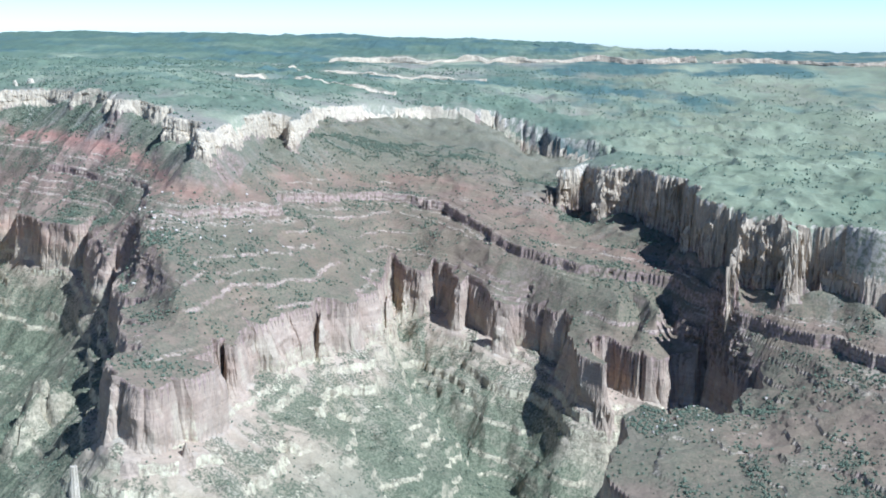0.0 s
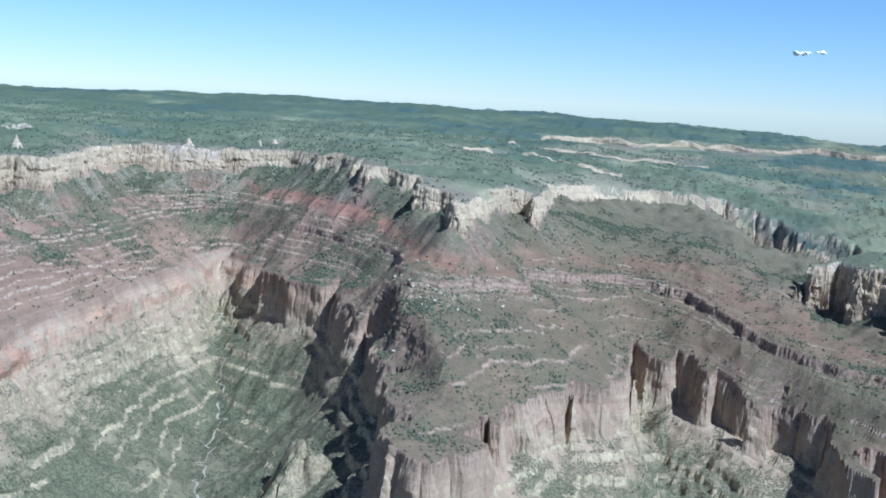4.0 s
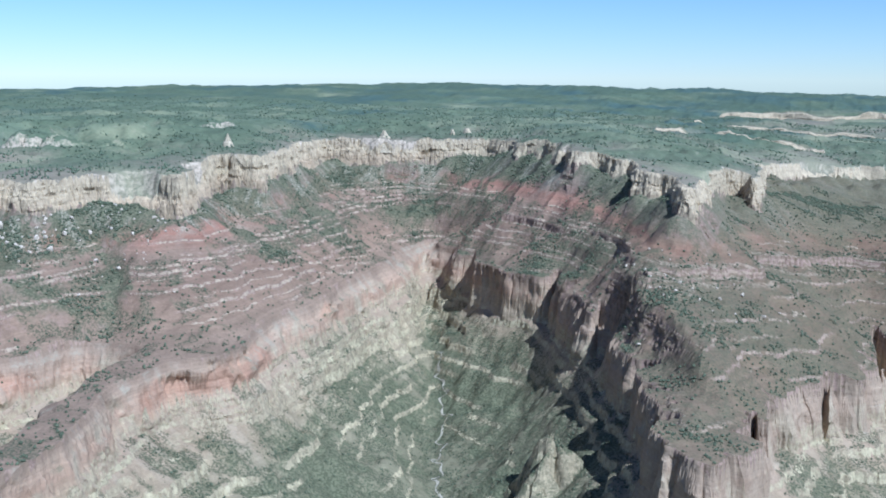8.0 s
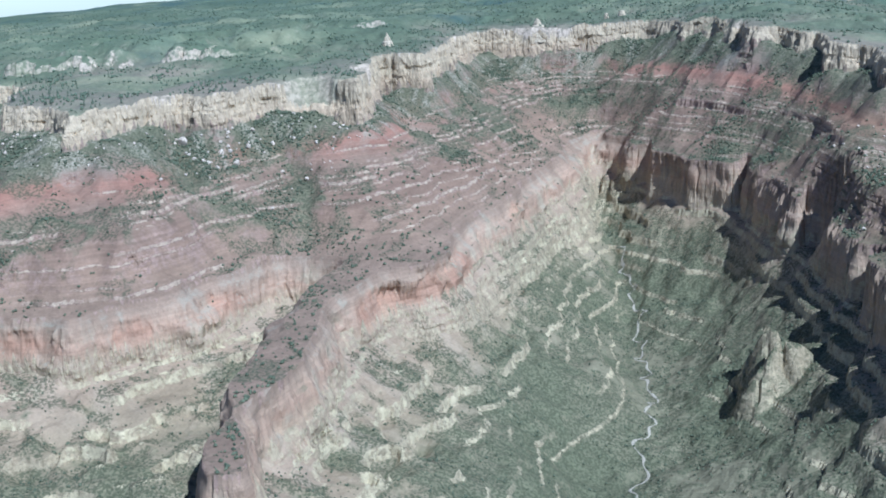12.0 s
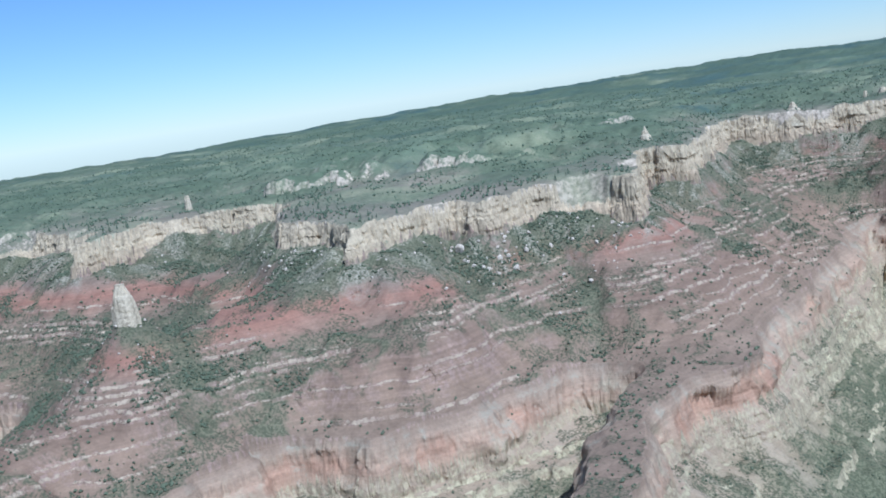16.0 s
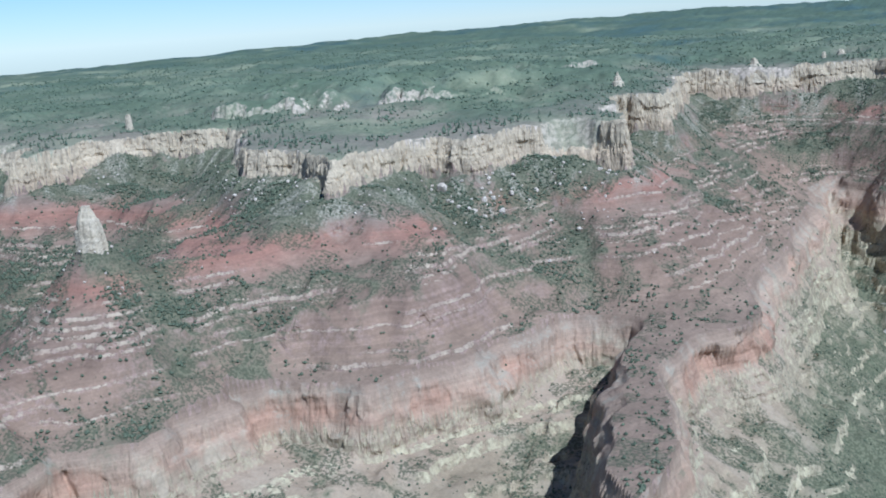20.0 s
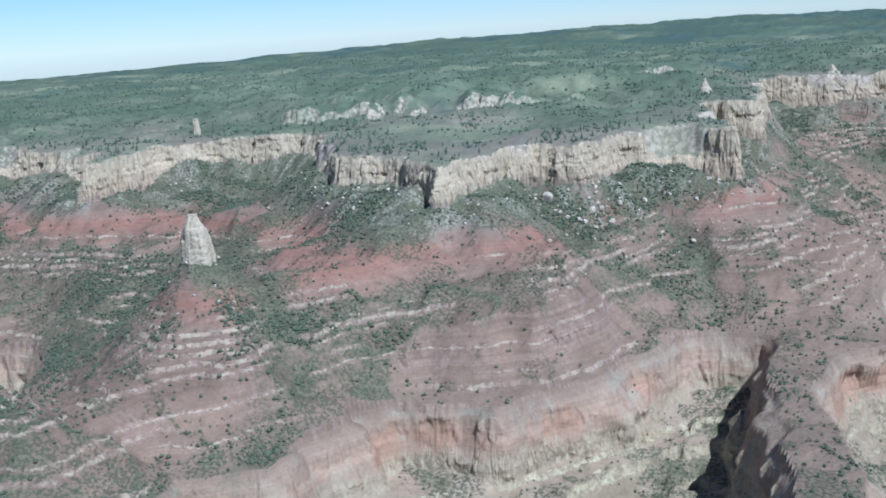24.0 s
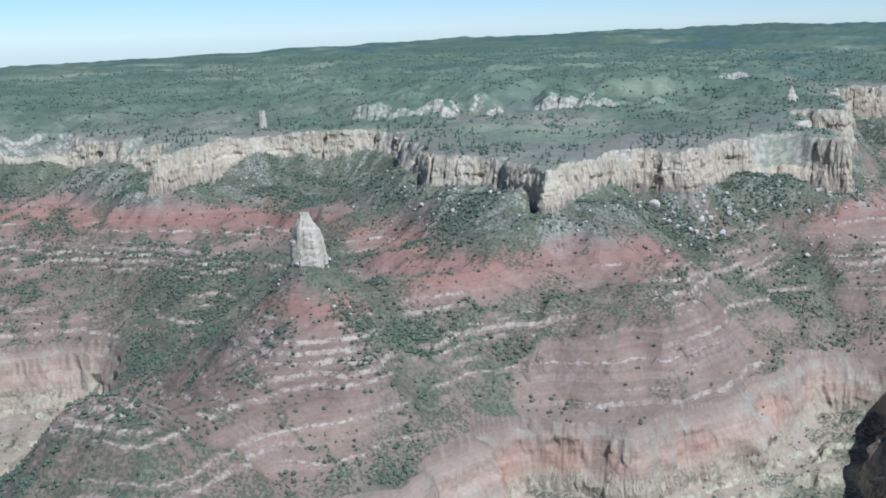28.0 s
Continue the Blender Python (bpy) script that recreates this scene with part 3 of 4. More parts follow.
    two = np.interp(k, [0, 0.14, 0.36, 0.5, 0.68, 0.78, 0.94, 1], [0, 0.28, 0.36, 0.64, 0.70, 0.88, 0.93, 1])
    k = k + (two - k) * bench
    k = k ** (1 + 0.7 * np.clip((-940 - x) / 60, 0, 1))
    k = np.clip(k + (0.04 * np.sin(k * 19 + 3 * wave(x, y, 60, 49))) * (1 - k) * np.clip(k * 6, 0, 1), 0, 1)
    below = -330 + k * (low + 330)
    tiers, _ = ledges(x, y, below, 0.6 * bend_low, RED_LEDGES, 320, 140, 0.75)
    below = below + (tiers - below) * np.clip((-880 - x) / 60, 0, 1)
    for cx, cy, ra, rb, turn, flat, deep in ISLANDS:
        c, s = math.cos(radians(turn)), math.sin(radians(turn))
        ex, ey = ((X - cx) * c + (Y - cy) * s) / ra, (-(X - cx) * s + (Y - cy) * c) / rb
        out = (np.sqrt(ex * ex + ey * ey) - 1) * min(ra, rb) + 0.8 * crack
        below = np.maximum(below, flat + 4 * lump - 6 * np.clip(out / 12 + 1, 0, 1) - deep * np.clip(out / 11, 0, 30))
    # between the cliffs: three lasting ledges and many broken ones
    v = np.clip(u - 1, 0, 1)
    vv = np.clip(v + 0.03 * waves(x, y, 130, 3, 56) * np.clip(v * 6, 0, 1) * np.clip((1 - v) * 6, 0, 1), 0, 1)
    sunny = np.clip((x + 640) / 120, 0, 1)
    mid = np.interp(vv, [0, 0.8, 1], [-329, -228, -198])
    mid = mid + 2.5 * mild * lump * np.clip(v * 8, 0, 1) * np.clip((1 - v) * 8, 0, 1) - (12 - 5 * np.clip((x + 980) / 100, 0, 1)) * gully * np.clip(v * 5, 0, 1) * np.clip((1 - v) * 5, 0, 1)
    mid = np.maximum(mid, -194 - 0.86 * np.hypot(x + 1546, y - 893) - 3 * np.abs(lump))
    foot_c = -20 * np.clip((x - 40) / 60, 0, 1) * np.clip((2150 - y) / 120, 0, 1)
    rise = 11 * np.clip((-1240 - x) / 60, 0, 1) + 22 * np.clip((x + 1010) / 90, 0, 1) * np.clip((-425 - x) / 30, 0, 1) + 22 * np.clip((x + 430) / 30, 0, 1) * np.clip((40 - x) / 60, 0, 1) * np.clip((y - 1960) / 80, 0, 1)
    talus = foot_c * np.clip((v - 0.3) * 1.4, 0, 1) / np.clip((v - 0.8) * 5, 0.2, 1) + 11 * wave(x, y, 80, 58) + 7 * wave(x, y, 27, 59)
    ravine = np.zeros(x.shape)
    for line in RAVINES:
        for (ax, ay), (bx, by) in zip(line[:-1], line[1:]):
            t = np.clip(((X - ax) * (bx - ax) + (Y - ay) * (by - ay)) / ((bx - ax) ** 2 + (by - ay) ** 2), 0, 1)
            ravine = np.maximum(ravine, np.exp(-((X - ax - t * (bx - ax)) ** 2 + (Y - ay - t * (by - ay)) ** 2) / 15 ** 2))
    mid = mid - 7 * ravine + rise * np.clip((v - 0.3) / 0.7, 0, 1) + talus * np.clip((v - 0.8) * 5, 0, 1) + (3.2 - 2.4 * np.clip((x + 1240) / 60, 0, 1)) * mild * fan * np.clip(-sc / 12, 0, 1) * np.clip(1 + sc / 150, 0, 1) + (13 - 11 * np.clip((x + 980) / 100, 0, 1)) * spur * np.clip(-sc / 25, 0, 1) * np.clip(v * 3.5, 0, 1)
    # hard beds stand out as ledges that follow the slope round spurs and gullies
    bend = 4 * wave(x, y, 230, 50) + 1.3 * waves(x, y, 24, 2, 51)
    stepped, hard = ledges(x, y, mid, bend, MID_LEDGES, 190, 130, 0.64)
    terrace, _ = ledges(x, y, stepped, 0.5 * bend, TERRACE, 300, 300, 1.6)
    stepped = stepped + sunny * (terrace - stepped)
    broken, _ = ledges(x, y, stepped, bend, HEAD_LEDGE, 310, 110, 0.7)
    stepped = stepped + (broken - stepped) * np.clip((x + 930) / 80, 0, 1) * (1 - sunny)
    mid = mid + (stepped - mid) * np.clip(1.2 - 1.1 * ravine, 0, 1)
    # above the cream cliff
    w = np.clip(u - 2, 0, 3)
    top = np.interp(w, [0, 0.15, 1.0, 3], [-147, -142, -116, -46]) + (4.5 * lump + 5 * wave(x, y, 240, 60) + 7 * waves(x, y, 330, 2, 61) * np.clip(w - 0.4, 0, 1)) * np.clip(w * 2.5 + 0.2, 0, 1) - 10 * gully * np.clip(w * 3, 0, 1) * np.clip(1.6 - w, 0.3, 1)
    a = steps(top, 13, 0.62, 0.3 * wave(x, y, 200, 62))
    top = top + 0.8 * (a - top) * np.clip(0.3 + 1.1 * wave(x, y, 120, 64), 0, 1) * np.clip((1.0 - w) * 4, 0, 1)
    top = top + 1.5 * waves(x, y, 30, 2, 66) * np.clip(w * 4, 0, 1)
    for xs, ys, tall in STEPS_UP:
        d = y - np.interp(x, xs, ys) + 14 * waves(x, y, 90, 3, 67) - crack + 5 * np.round(2 * wave(x, y, 15, 65))
        ends = np.clip((x - xs[0]) / 60, 0, 1) * np.clip((xs[-1] - x) / 60, 0, 1) * np.clip(0.5 + 1.5 * wave(x, y, 50, 68), 0, 1.2)
        top = top + tall * ends * np.clip(d / 4, 0, 1) * np.clip(1 - d / (28 * tall), 0, 1)
    tower = 5.5 * np.round(2.5 * wave(x, y, 26, 73)) / 2.5 + 3 * np.round(2 * wave(x, y, 11, 74)) / 2
    far_east = np.clip((x - 110) / 100, 0, 1) * np.clip((2250 - y) / 150, 0, 1)
    top = top + (tower - 4) * np.exp(-np.clip(sc, 0, 200) / 16) * (1 + 1.6 * far_east) * (1 - 0.6 * np.clip((x + 1010) / 60, 0, 1) * np.clip((40 - x) / 60, 0, 1)) + 30 * far_east
    c = np.clip(sc / (10 + 26 * np.clip(wave(x, y, 85, 71) * 2.4 - 0.9, 0, 1)), 0, 1)
    tier = np.clip(0.4 + 1.2 * wave(x, y, 75, 69), 0, 1)
    c = np.clip(c + tier * 0.1 * np.sin(c * 9.4) * (1 - c), 0, 1)
    above = -198 + rise + talus + c * (top + 198 - rise - talus)
    bed = np.where(sr < 0, below, np.where(sc < 0, mid, above))
    bed = bed + 0.6 * waves(x, y, 8, 2, 70) * near
    strat = bed + np.where(sr < 0, bend_low, bend)
    hard = np.where(sr < 0, hard_low, hard * (1 - 0.25 * sunny) * np.clip(1.2 - 1.1 * ravine, 0, 1))
    z = bed + dip(x, y)
    patch = waves(x, y, 150, 4, 80) * 0.5 + 0.5
    damp = np.clip(0.22 - gully, 0, 1) * 4.5
    veg = np.where(sr < 0, 0.12 + 0.6 * patch * np.clip(-sr / 50, 0, 1) + 0.25 * damp * np.clip(-sr / 60, 0, 1) - 0.1 * np.clip(1 - q * 2, 0, 1),
                   np.where(sc < 0, 0.15 + 0.38 * patch + 0.05 * np.clip((x + 520) / 150, 0, 1) * np.clip((y - 1450) / 60, 0, 1)  + 0.28 * np.clip((v - 0.8) * 6, 0, 1) - 0.24 * np.exp(-((v - 0.73) / 0.06) ** 2) + 0.3 * damp, 0.18 + 0.5 * patch * np.clip(w * 4 + 0.3, 0, 1)))
    veg = veg - 0.14 * spur * (sc < 0) * (sr > 0) + 0.3 * fan * (sc < 0) * (sr > 0) * np.clip(1 + sc / 160, 0, 1) + 0.28 * chute * (sr < 0) * np.clip(1 + sr / 260, 0.2, 1)
    veg = veg + (sr > 0) * (sc < 0) * (0.28 * ravine + 0.05 * np.exp(-((x + 1560) ** 2 + (y - 865) ** 2) / 85 ** 2) - 0.2 * np.clip((-1380 - x) / 80, 0, 1) * np.clip((900 - y) / 80, 0, 1) - 0.4 * np.exp(-((x + 1445) ** 2 + (y - 985) ** 2) / 52 ** 2))
    veg = veg - 0.26 * (sr > 0) * (sc < 0) * np.clip((0.5 - v) * 5, 0, 1) * np.clip((x + 1400) / 80, 0, 1) * np.clip((-880 - x) / 60, 0, 1)
    veg = veg - 0.25 * (sr > 0) * np.clip((x - 60) / 40, 0, 1) * np.clip((1500 - y) / 60, 0, 1)
    veg = veg - 0.16 * (sr > 0) * np.clip((x + 540) / 40, 0, 1) * np.clip((-300 - x) / 40, 0, 1) * np.clip((1480 - y) / 60, 0, 1)
    veg = veg + (sr > 0) * (sc < 0) * (0.05 * np.clip((-1300 - x) / 80, 0, 1) - 0.13 * np.exp(-((x + 1530) ** 2 + (y - 840) ** 2) / 90 ** 2))
    loose = np.where(sr < 0, np.clip(rill * 1.6 - 0.1, 0, 1) * np.clip(1.2 + sr / 110, 0, 1) * 0.8,
                     np.where(sc < 0, np.clip(thin * 2.3 - 0.2 - 0.4 * fan, 0, 1) * np.clip((v - 0.72) * 6, 0, 1) * np.clip(1.3 + sc / 120, 0, 1) * np.where(x > -700, 0.3, 1.0), 0.0))
    return z, bed, veg, loose, sr, sc, u, strat, hard


# ---------------------------------------------------------------- the ground, one sheet in five layers
def ticks(start, end, first, last, step, grow):
    """Even steps from first to last, growing ones beyond, out to start and end."""
    mid = list(np.arange(first, last, step))
    out, s, p = [], step, last
    while p < end:
        out.append(p)
        s *= 1 + grow
        p += s
    pre, s, p = [], step, first
    while True:
        s *= 1 + grow
        p -= s
        if p < start:
            break
        pre.append(p)
    return np.array(pre[::-1] + mid + out)


XS = ticks(-4700, 4700, -2230, 500, STEP, 0.018)
YS = ticks(-500, 4950, 560, 2150, STEP, 0.018)
MX, MY = np.meshgrid(XS, YS, indexing="ij")
MZ, BED, VEG, LOOSE, SR, SC, LEV, STRAT, HARD = terrain(MX, MY)


def height(x, y):
    i = np.clip(np.searchsorted(XS, x) - 1, 0, len(XS) - 2)
    j = np.clip(np.searchsorted(YS, y) - 1, 0, len(YS) - 2)
    s, t = (x - XS[i]) / (XS[i + 1] - XS[i]), (y - YS[j]) / (YS[j + 1] - YS[j])
    return (MZ[i, j] * (1 - s) + MZ[i + 1, j] * s) * (1 - t) + (MZ[i, j + 1] * (1 - s) + MZ[i + 1, j + 1] * s) * t


def quad_mesh(name, verts, quads, values, mat, smooth=False):
    me = bpy.data.meshes.new(name)
    n = quads.shape[1]
    me.vertices.add(len(verts))
    me.vertices.foreach_set("co", np.ascontiguousarray(verts, np.float32).ravel())
    me.loops.add(quads.size)
    me.loops.foreach_set("vertex_index", np.ascontiguousarray(quads, np.int32).ravel())
    me.polygons.add(len(quads))
    me.polygons.foreach_set("loop_start", np.arange(0, quads.size, n, dtype=np.int32))
    me.polygons.foreach_set("loop_total", np.full(len(quads), n, np.int32))
    me.polygons.foreach_set("use_smooth", np.full(len(quads), smooth))
    me.update(calc_edges=True)
    for key, v in values.items():
        me.attributes.new(key, "FLOAT", "POINT").data.foreach_set("value", np.ascontiguousarray(v, np.float32).ravel())
    me.materials.append(mat)
    return me


# arched hollows in the sunny red walls: middle, half length, heights of the crown and the foot among the beds
PANELS = [(-1452, 690, 60, -341, -380), (-1318, 903, 58, -341, -377), (-1226, 978, 27, -342, -374), (-1175, 1080, 30, -344, -372), (-962, 1215, 75, -338, -382), (-975, 1100, 40, -340, -378), (-968, 1490, 34, -340, -366)]


def panel(x, y, bed):
    mask = np.zeros(x.shape)
    for cx, cy, half, crown, foot in PANELS:
        d = np.hypot(x - cx, y - cy) / half
        arch = crown - 14 * d ** 4 + 2.5 * wave(x, y, 14, 150)
        mask = np.maximum(mask, np.clip((1.15 - d) * 7, 0, 1) * np.clip((arch - bed) / 1.6, 0, 1) * np.clip((bed - foot) / 14, 0, 1))
    return mask


def face_noise(x, y, z, bed):
    """How far the rock stands out of a cliff face: stacked blocks between joints, or smooth walls with hollows."""
    beds = bed + 3 * wave(x, y, 70, 140) + 1.0 * wave(x, y, 16, 141)
    out, west = np.zeros(x.shape), np.clip((-900 - x) / 60, 0, 1)
    for thick, wide, depth in ((17.0, 30, 2.6), (8.0, 13, 1.9), (4.2, 6, 1.0)):
        layer = np.floor(beds / thick)
        out = out + depth * np.round(1.6 * wave(x + 37.1 * layer, y + 61.7 * layer, wide, 142)) / 1.6
        out = out - 0.3 * depth * (np.abs(beds / thick - layer - 0.04) < 0.06)
    smooth = 5.5 * wave(x + 0.4 * z, y - 0.3 * z, 55, 146) + 2.0 * wave(x + 0.9 * z, y + 0.8 * z, 24, 147) + (0.35 + 0.3 * west) * out
    joint = np.maximum(0, 1 - np.abs(wave(x, y, 30, 148)) * 9)
    crack = np.maximum(0, 1 - np.abs(wave(x, y, 85, 149)) * 26)
    wall = smooth - (3.5 - 3.0 * west) * joint - 5.0 * west * crack - 2.6 * panel(x, y, bed)
    rock = (out - 2.2 * joint) * (1 + 0.7 * np.clip(x / 60, 0, 1))
    share = np.clip((bed + 400) / 15, 0, 1) * np.clip((-322 - bed) / 8, 0, 1)
    return rock * np.clip((bed + 425) / 25, 0.3, 1) + (wall - rock) * share


def sheet():
    nx, ny = MX.shape
    index = np.arange(nx * ny).reshape(nx, ny)
    quads = np.stack([index[:-1, :-1], index[1:, :-1], index[1:, 1:], index[:-1, 1:]], axis=-1).reshape(-1, 4)
    mean = lambda f: 0.25 * (f[:-1, :-1] + f[1:, :-1] + f[1:, 1:] + f[:-1, 1:]).ravel()
    sr, sc = mean(SR), mean(SC)
    layer = np.where(sc > 11, 0, np.where(sc > 0, 1, np.where(sr > 0, 2, np.where((sr > -13) | (mean(BED) > -372), 3, 4))))
    mx, my = mean(MX), mean(MY)
    verts = np.stack([MX.ravel(), MY.ravel(), MZ.ravel()], axis=1)
    flat = {"bed": BED.ravel(), "veg": VEG.ravel(), "scree": LOOSE.ravel(), "strat": STRAT.ravel(), "hard": HARD.ravel(), "panel": panel(MX, MY, BED).ravel() * (SR < 4).ravel()}
    # steep faces are split finer, and their inner points moved in and out
    corner = verts[quads]
    tall = np.ptp(corner[:, :, 2], axis=1)
    near = (mx > -2250) & (mx < 460) & (my > 560) & (my < 2320)
    steep = (tall > 7.5) & near & (layer > 0)
    calm = np.ones(len(verts))
    calm[np.unique(quads[~steep])] = 0
    gx, gy = np.gradient(MZ, XS, axis=0).ravel(), np.gradient(MZ, YS, axis=1).ravel()
    size = np.maximum(np.hypot(gx, gy), 1e-6)
    push = np.stack([-gx / size, -gy / size, calm], axis=1)
    n = SPLIT
    a = np.linspace(0, 1, n + 1)
    u, v = [g.ravel() for g in np.meshgrid(a, a, indexing="ij")]
    weight = np.stack([(1 - u) * (1 - v), u * (1 - v), u * v, (1 - u) * v], axis=1)
    k = np.arange((n + 1) ** 2).reshape(n + 1, n + 1)
    small = np.stack([k[:-1, :-1], k[1:, :-1], k[1:, 1:], k[:-1, 1:]], axis=-1).reshape(-1, 4)
    plans = (("plateau", "green wooded plateau above the canyon reaching the horizon", "ground", MAT_UPPER, ()),
             ("cream_cliff", "pale cream sandstone cliff band below the plateau", "cliff", MAT_CREAM, (-1640, -1130, -700, -60)),
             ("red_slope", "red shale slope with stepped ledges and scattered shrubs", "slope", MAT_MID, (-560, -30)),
             ("red_cliff", "sheer pinkish red limestone cliff with dark cracks", "cliff", MAT_RED, (-1560, -1080, -900, -330, -180)),
             ("ground", "yellowish green lower canyon slope with pale ledges", "ground", MAT_LOW, ()))
    for kind, (name, label, category, mat, cuts) in enumerate(plans):
        stretch = np.digitize(mx, cuts) if cuts else np.zeros(len(mx), int)
        for piece in range(len(cuts) + 1):
            here = (layer == kind) & (stretch == piece)
            used, inverse = np.unique(quads[here & ~steep], return_inverse=True)
            points, faces = verts[used], inverse.reshape(-1, 4)
            values = {key: f[used] for key, f in flat.items()}
            fine = quads[here & steep]
            if len(fine):
                blend = lambda f: np.einsum("pc,qc...->qp...", weight, f[fine]).reshape((-1,) + f.shape[1:])
                more, shift, bed = blend(verts), blend(push), blend(flat["bed"])
                out = face_noise(more[:, 0], more[:, 1], more[:, 2], bed) * shift[:, 2]
                more[:, :2] += shift[:, :2] * out[:, None]
                faces = np.concatenate([faces, (small[None] + ((n + 1) ** 2 * np.arange(len(fine)))[:, None, None]).reshape(-1, 4) + len(points)])
                points = np.concatenate([points, more])
                values = {key: np.concatenate([w, blend(flat[key])]) for key, w in values.items()}
                # join the points that fall together
                key3 = np.round(points * 200).astype(np.int64)
                _, first, back = np.unique((key3[:, 0] * 4000037 + key3[:, 1]) * 1000003 + key3[:, 2], return_index=True, return_inverse=True)
                points, faces = points[first], back.ravel()[faces]
                values = {key: w[first] for key, w in values.items()}
            me = quad_mesh(name, points, faces, values, mat, smooth=kind == 0 or (kind == 3 and piece < 3))
            tagged(new(name + "_%d" % (piece + 1) if cuts else name, me), label, category, kind="structure")


sheet()


# ---------------------------------------------------------------- single rocks
def part(name, me, mat, parent, label=""):
    if mat and not me.materials:
        me.materials.append(mat)
    ob = new(name, me)
    ob.parent = parent
    return tagged(ob, label)


def rock_material(name, dark, light):
    m, n, b = material(name)
    p, _ = position(n)
    down, _ = position(n, 0.25, 0.25, 0.03)
    grain = noise_tex(n, p, 0.5, 7, 0.7)
    col = ramp(n, noise_tex(n, p, 0.07, 6, 0.6), [(0.3, dark), (0.7, light)])
    col = mix(n, 0.3, col, ramp(n, noise_tex(n, down, 1.0, 5, 0.6), [(0.35, 0.22), (0.55, 0.52), (0.75, 0.75)]), "OVERLAY")
    col = mix(n, 0.4, col, ramp(n, grain, [(0.3, 0.25), (0.7, 0.75)]), "OVERLAY")
    n.links.new(col, b.inputs["Base Color"])
    relief(n, b, grain, 0.8, 1.5)
    return m


MAT_SPIRE = rock_material("pale_spire_stone", (0.41, 0.33, 0.22), (0.54, 0.445, 0.315))
MAT_BOULDER = rock_material("fallen_cream_block", (0.46, 0.38, 0.29), (0.62, 0.52, 0.41))


def pillar(tall, wide, deep, lean, taper, seed, rings=26, sides=40):
    """A weathered rock tower: rings with joints, shoulders and a broken top."""
    rnd = random.Random(seed)
    bm = bmesh.new()
    cuts = [(rnd.uniform(0, 6.28), rnd.uniform(0.03, 0.1), rnd.uniform(0.2, 0.5)) for _ in range(7)]
    shoulder = [(rnd.uniform(0, 6.28), rnd.uniform(0.35, 0.9)) for _ in range(5)]
    loops = []
    for r in range(rings + 1):
        h = r / rings
        loop = []
        for s in range(sides):
            a = 6.2832 * s / sides
            size = taper(h)
            for c, d, w in cuts:
                size *= 1 - d * math.exp(-(((a - c + 3.1416) % 6.2832 - 3.1416) / w * 2.4) ** 2)
            for c, top in shoulder:
                gap = abs((a - c + 3.1416) % 6.2832 - 3.1416)
                if h > top and gap < 0.7:
                    size *= 0.82
            size *= 1 + 0.09 * noise.noise((math.cos(a) * 3 + seed, math.sin(a) * 3, h * 2)) + 0.07 * noise.noise((a * 5, seed, h * 14))
            loop.append(bm.verts.new((wide / 2 * size * math.cos(a) + lean[0] * h, deep / 2 * size * math.sin(a) + lean[1] * h, tall * h + 0.02 * tall * noise.noise((math.cos(a) * 2, math.sin(a) * 2, seed)))))
        loops.append(loop)
    for low, up in zip(loops[:-1], loops[1:]):
        for s in range(sides):
            bm.faces.new((low[s], low[(s + 1) % sides], up[(s + 1) % sides], up[s]))
    bm.faces.new(loops[-1])
    bm.faces.new(loops[0][::-1])
    me = bpy.data.meshes.new("pillar")
    bm.to_mesh(me)
    bm.free()
    return me


def ground_at(x, y):
    return float(height(np.array([x]), np.array([y]))[0])


def stand(name, x, y, top, wide, deep, lean, taper, seed, label, category, turn=0.0):
    base = min(ground_at(x + dx, y + dy) for dx in (-wide * .4, 0, wide * .4) for dy in (-deep * .4, 0, deep * .4)) - 1.5
    me = pillar(top - base, wide, deep, lean, taper, seed)
    me.materials.append(MAT_SPIRE)
    ob = new(name, me)
    ob.matrix_basis = pose(x, y, base, 0, 0, turn)
    return tagged(ob, label, category)


stand("rock_spire", -1546, 893, -166, 37, 27, (-3, 0), lambda h: (1.02 - 0.2 * h) * math.sqrt(max(0.22, 1 - h ** 4)), 3, "tall pale sandstone spire standing alone on a green ridge", "rock spire")
cone = lambda h: ((1 - h) ** 0.7 * 0.95 + 0.1) * (0.82 if h > 0.4 else 1.0) * (0.8 if h > 0.7 else 1.0)
stand("rock_pinnacle", -1254, 1752, -104, 22, 18, (0, 0), cone, 7, "pointed pinkish rock pinnacle above the cream cliff", "pinnacle")
stand("rock_pinnacle", -414, 985, -415, 16, 12, (2, 0), lambda h: 1.1 - 0.6 * h, 31, "leaning pale rock tower below the red cliff", "pinnacle")
post = lambda h: 1.15 - 0.45 * h - 0.25 * max(0, h - 0.7)
stand("rock_pinnacle", -985, 2282, -110, 17, 14, (1, 0), post, 12, "blunt cream rock pinnacle behind the cliff rim", "pinnacle")
stand("rock_pinnacle", -1015, 2275, -113, 11, 10, (0, 0), post, 15, "slim cream rock pinnacle beside a thicker one", "pinnacle")
stand("rock_pinnacle", -1955, 1432, -118, 12, 11, (0, 0), post, 19, "small tan rock knob among rim trees", "pinnacle")
stand("rock_pinnacle", -1120, 2150, -112, 62, 44, (0, 0), cone, 23, "broad pale rock pyramid behind the cliff rim", "pinnacle")


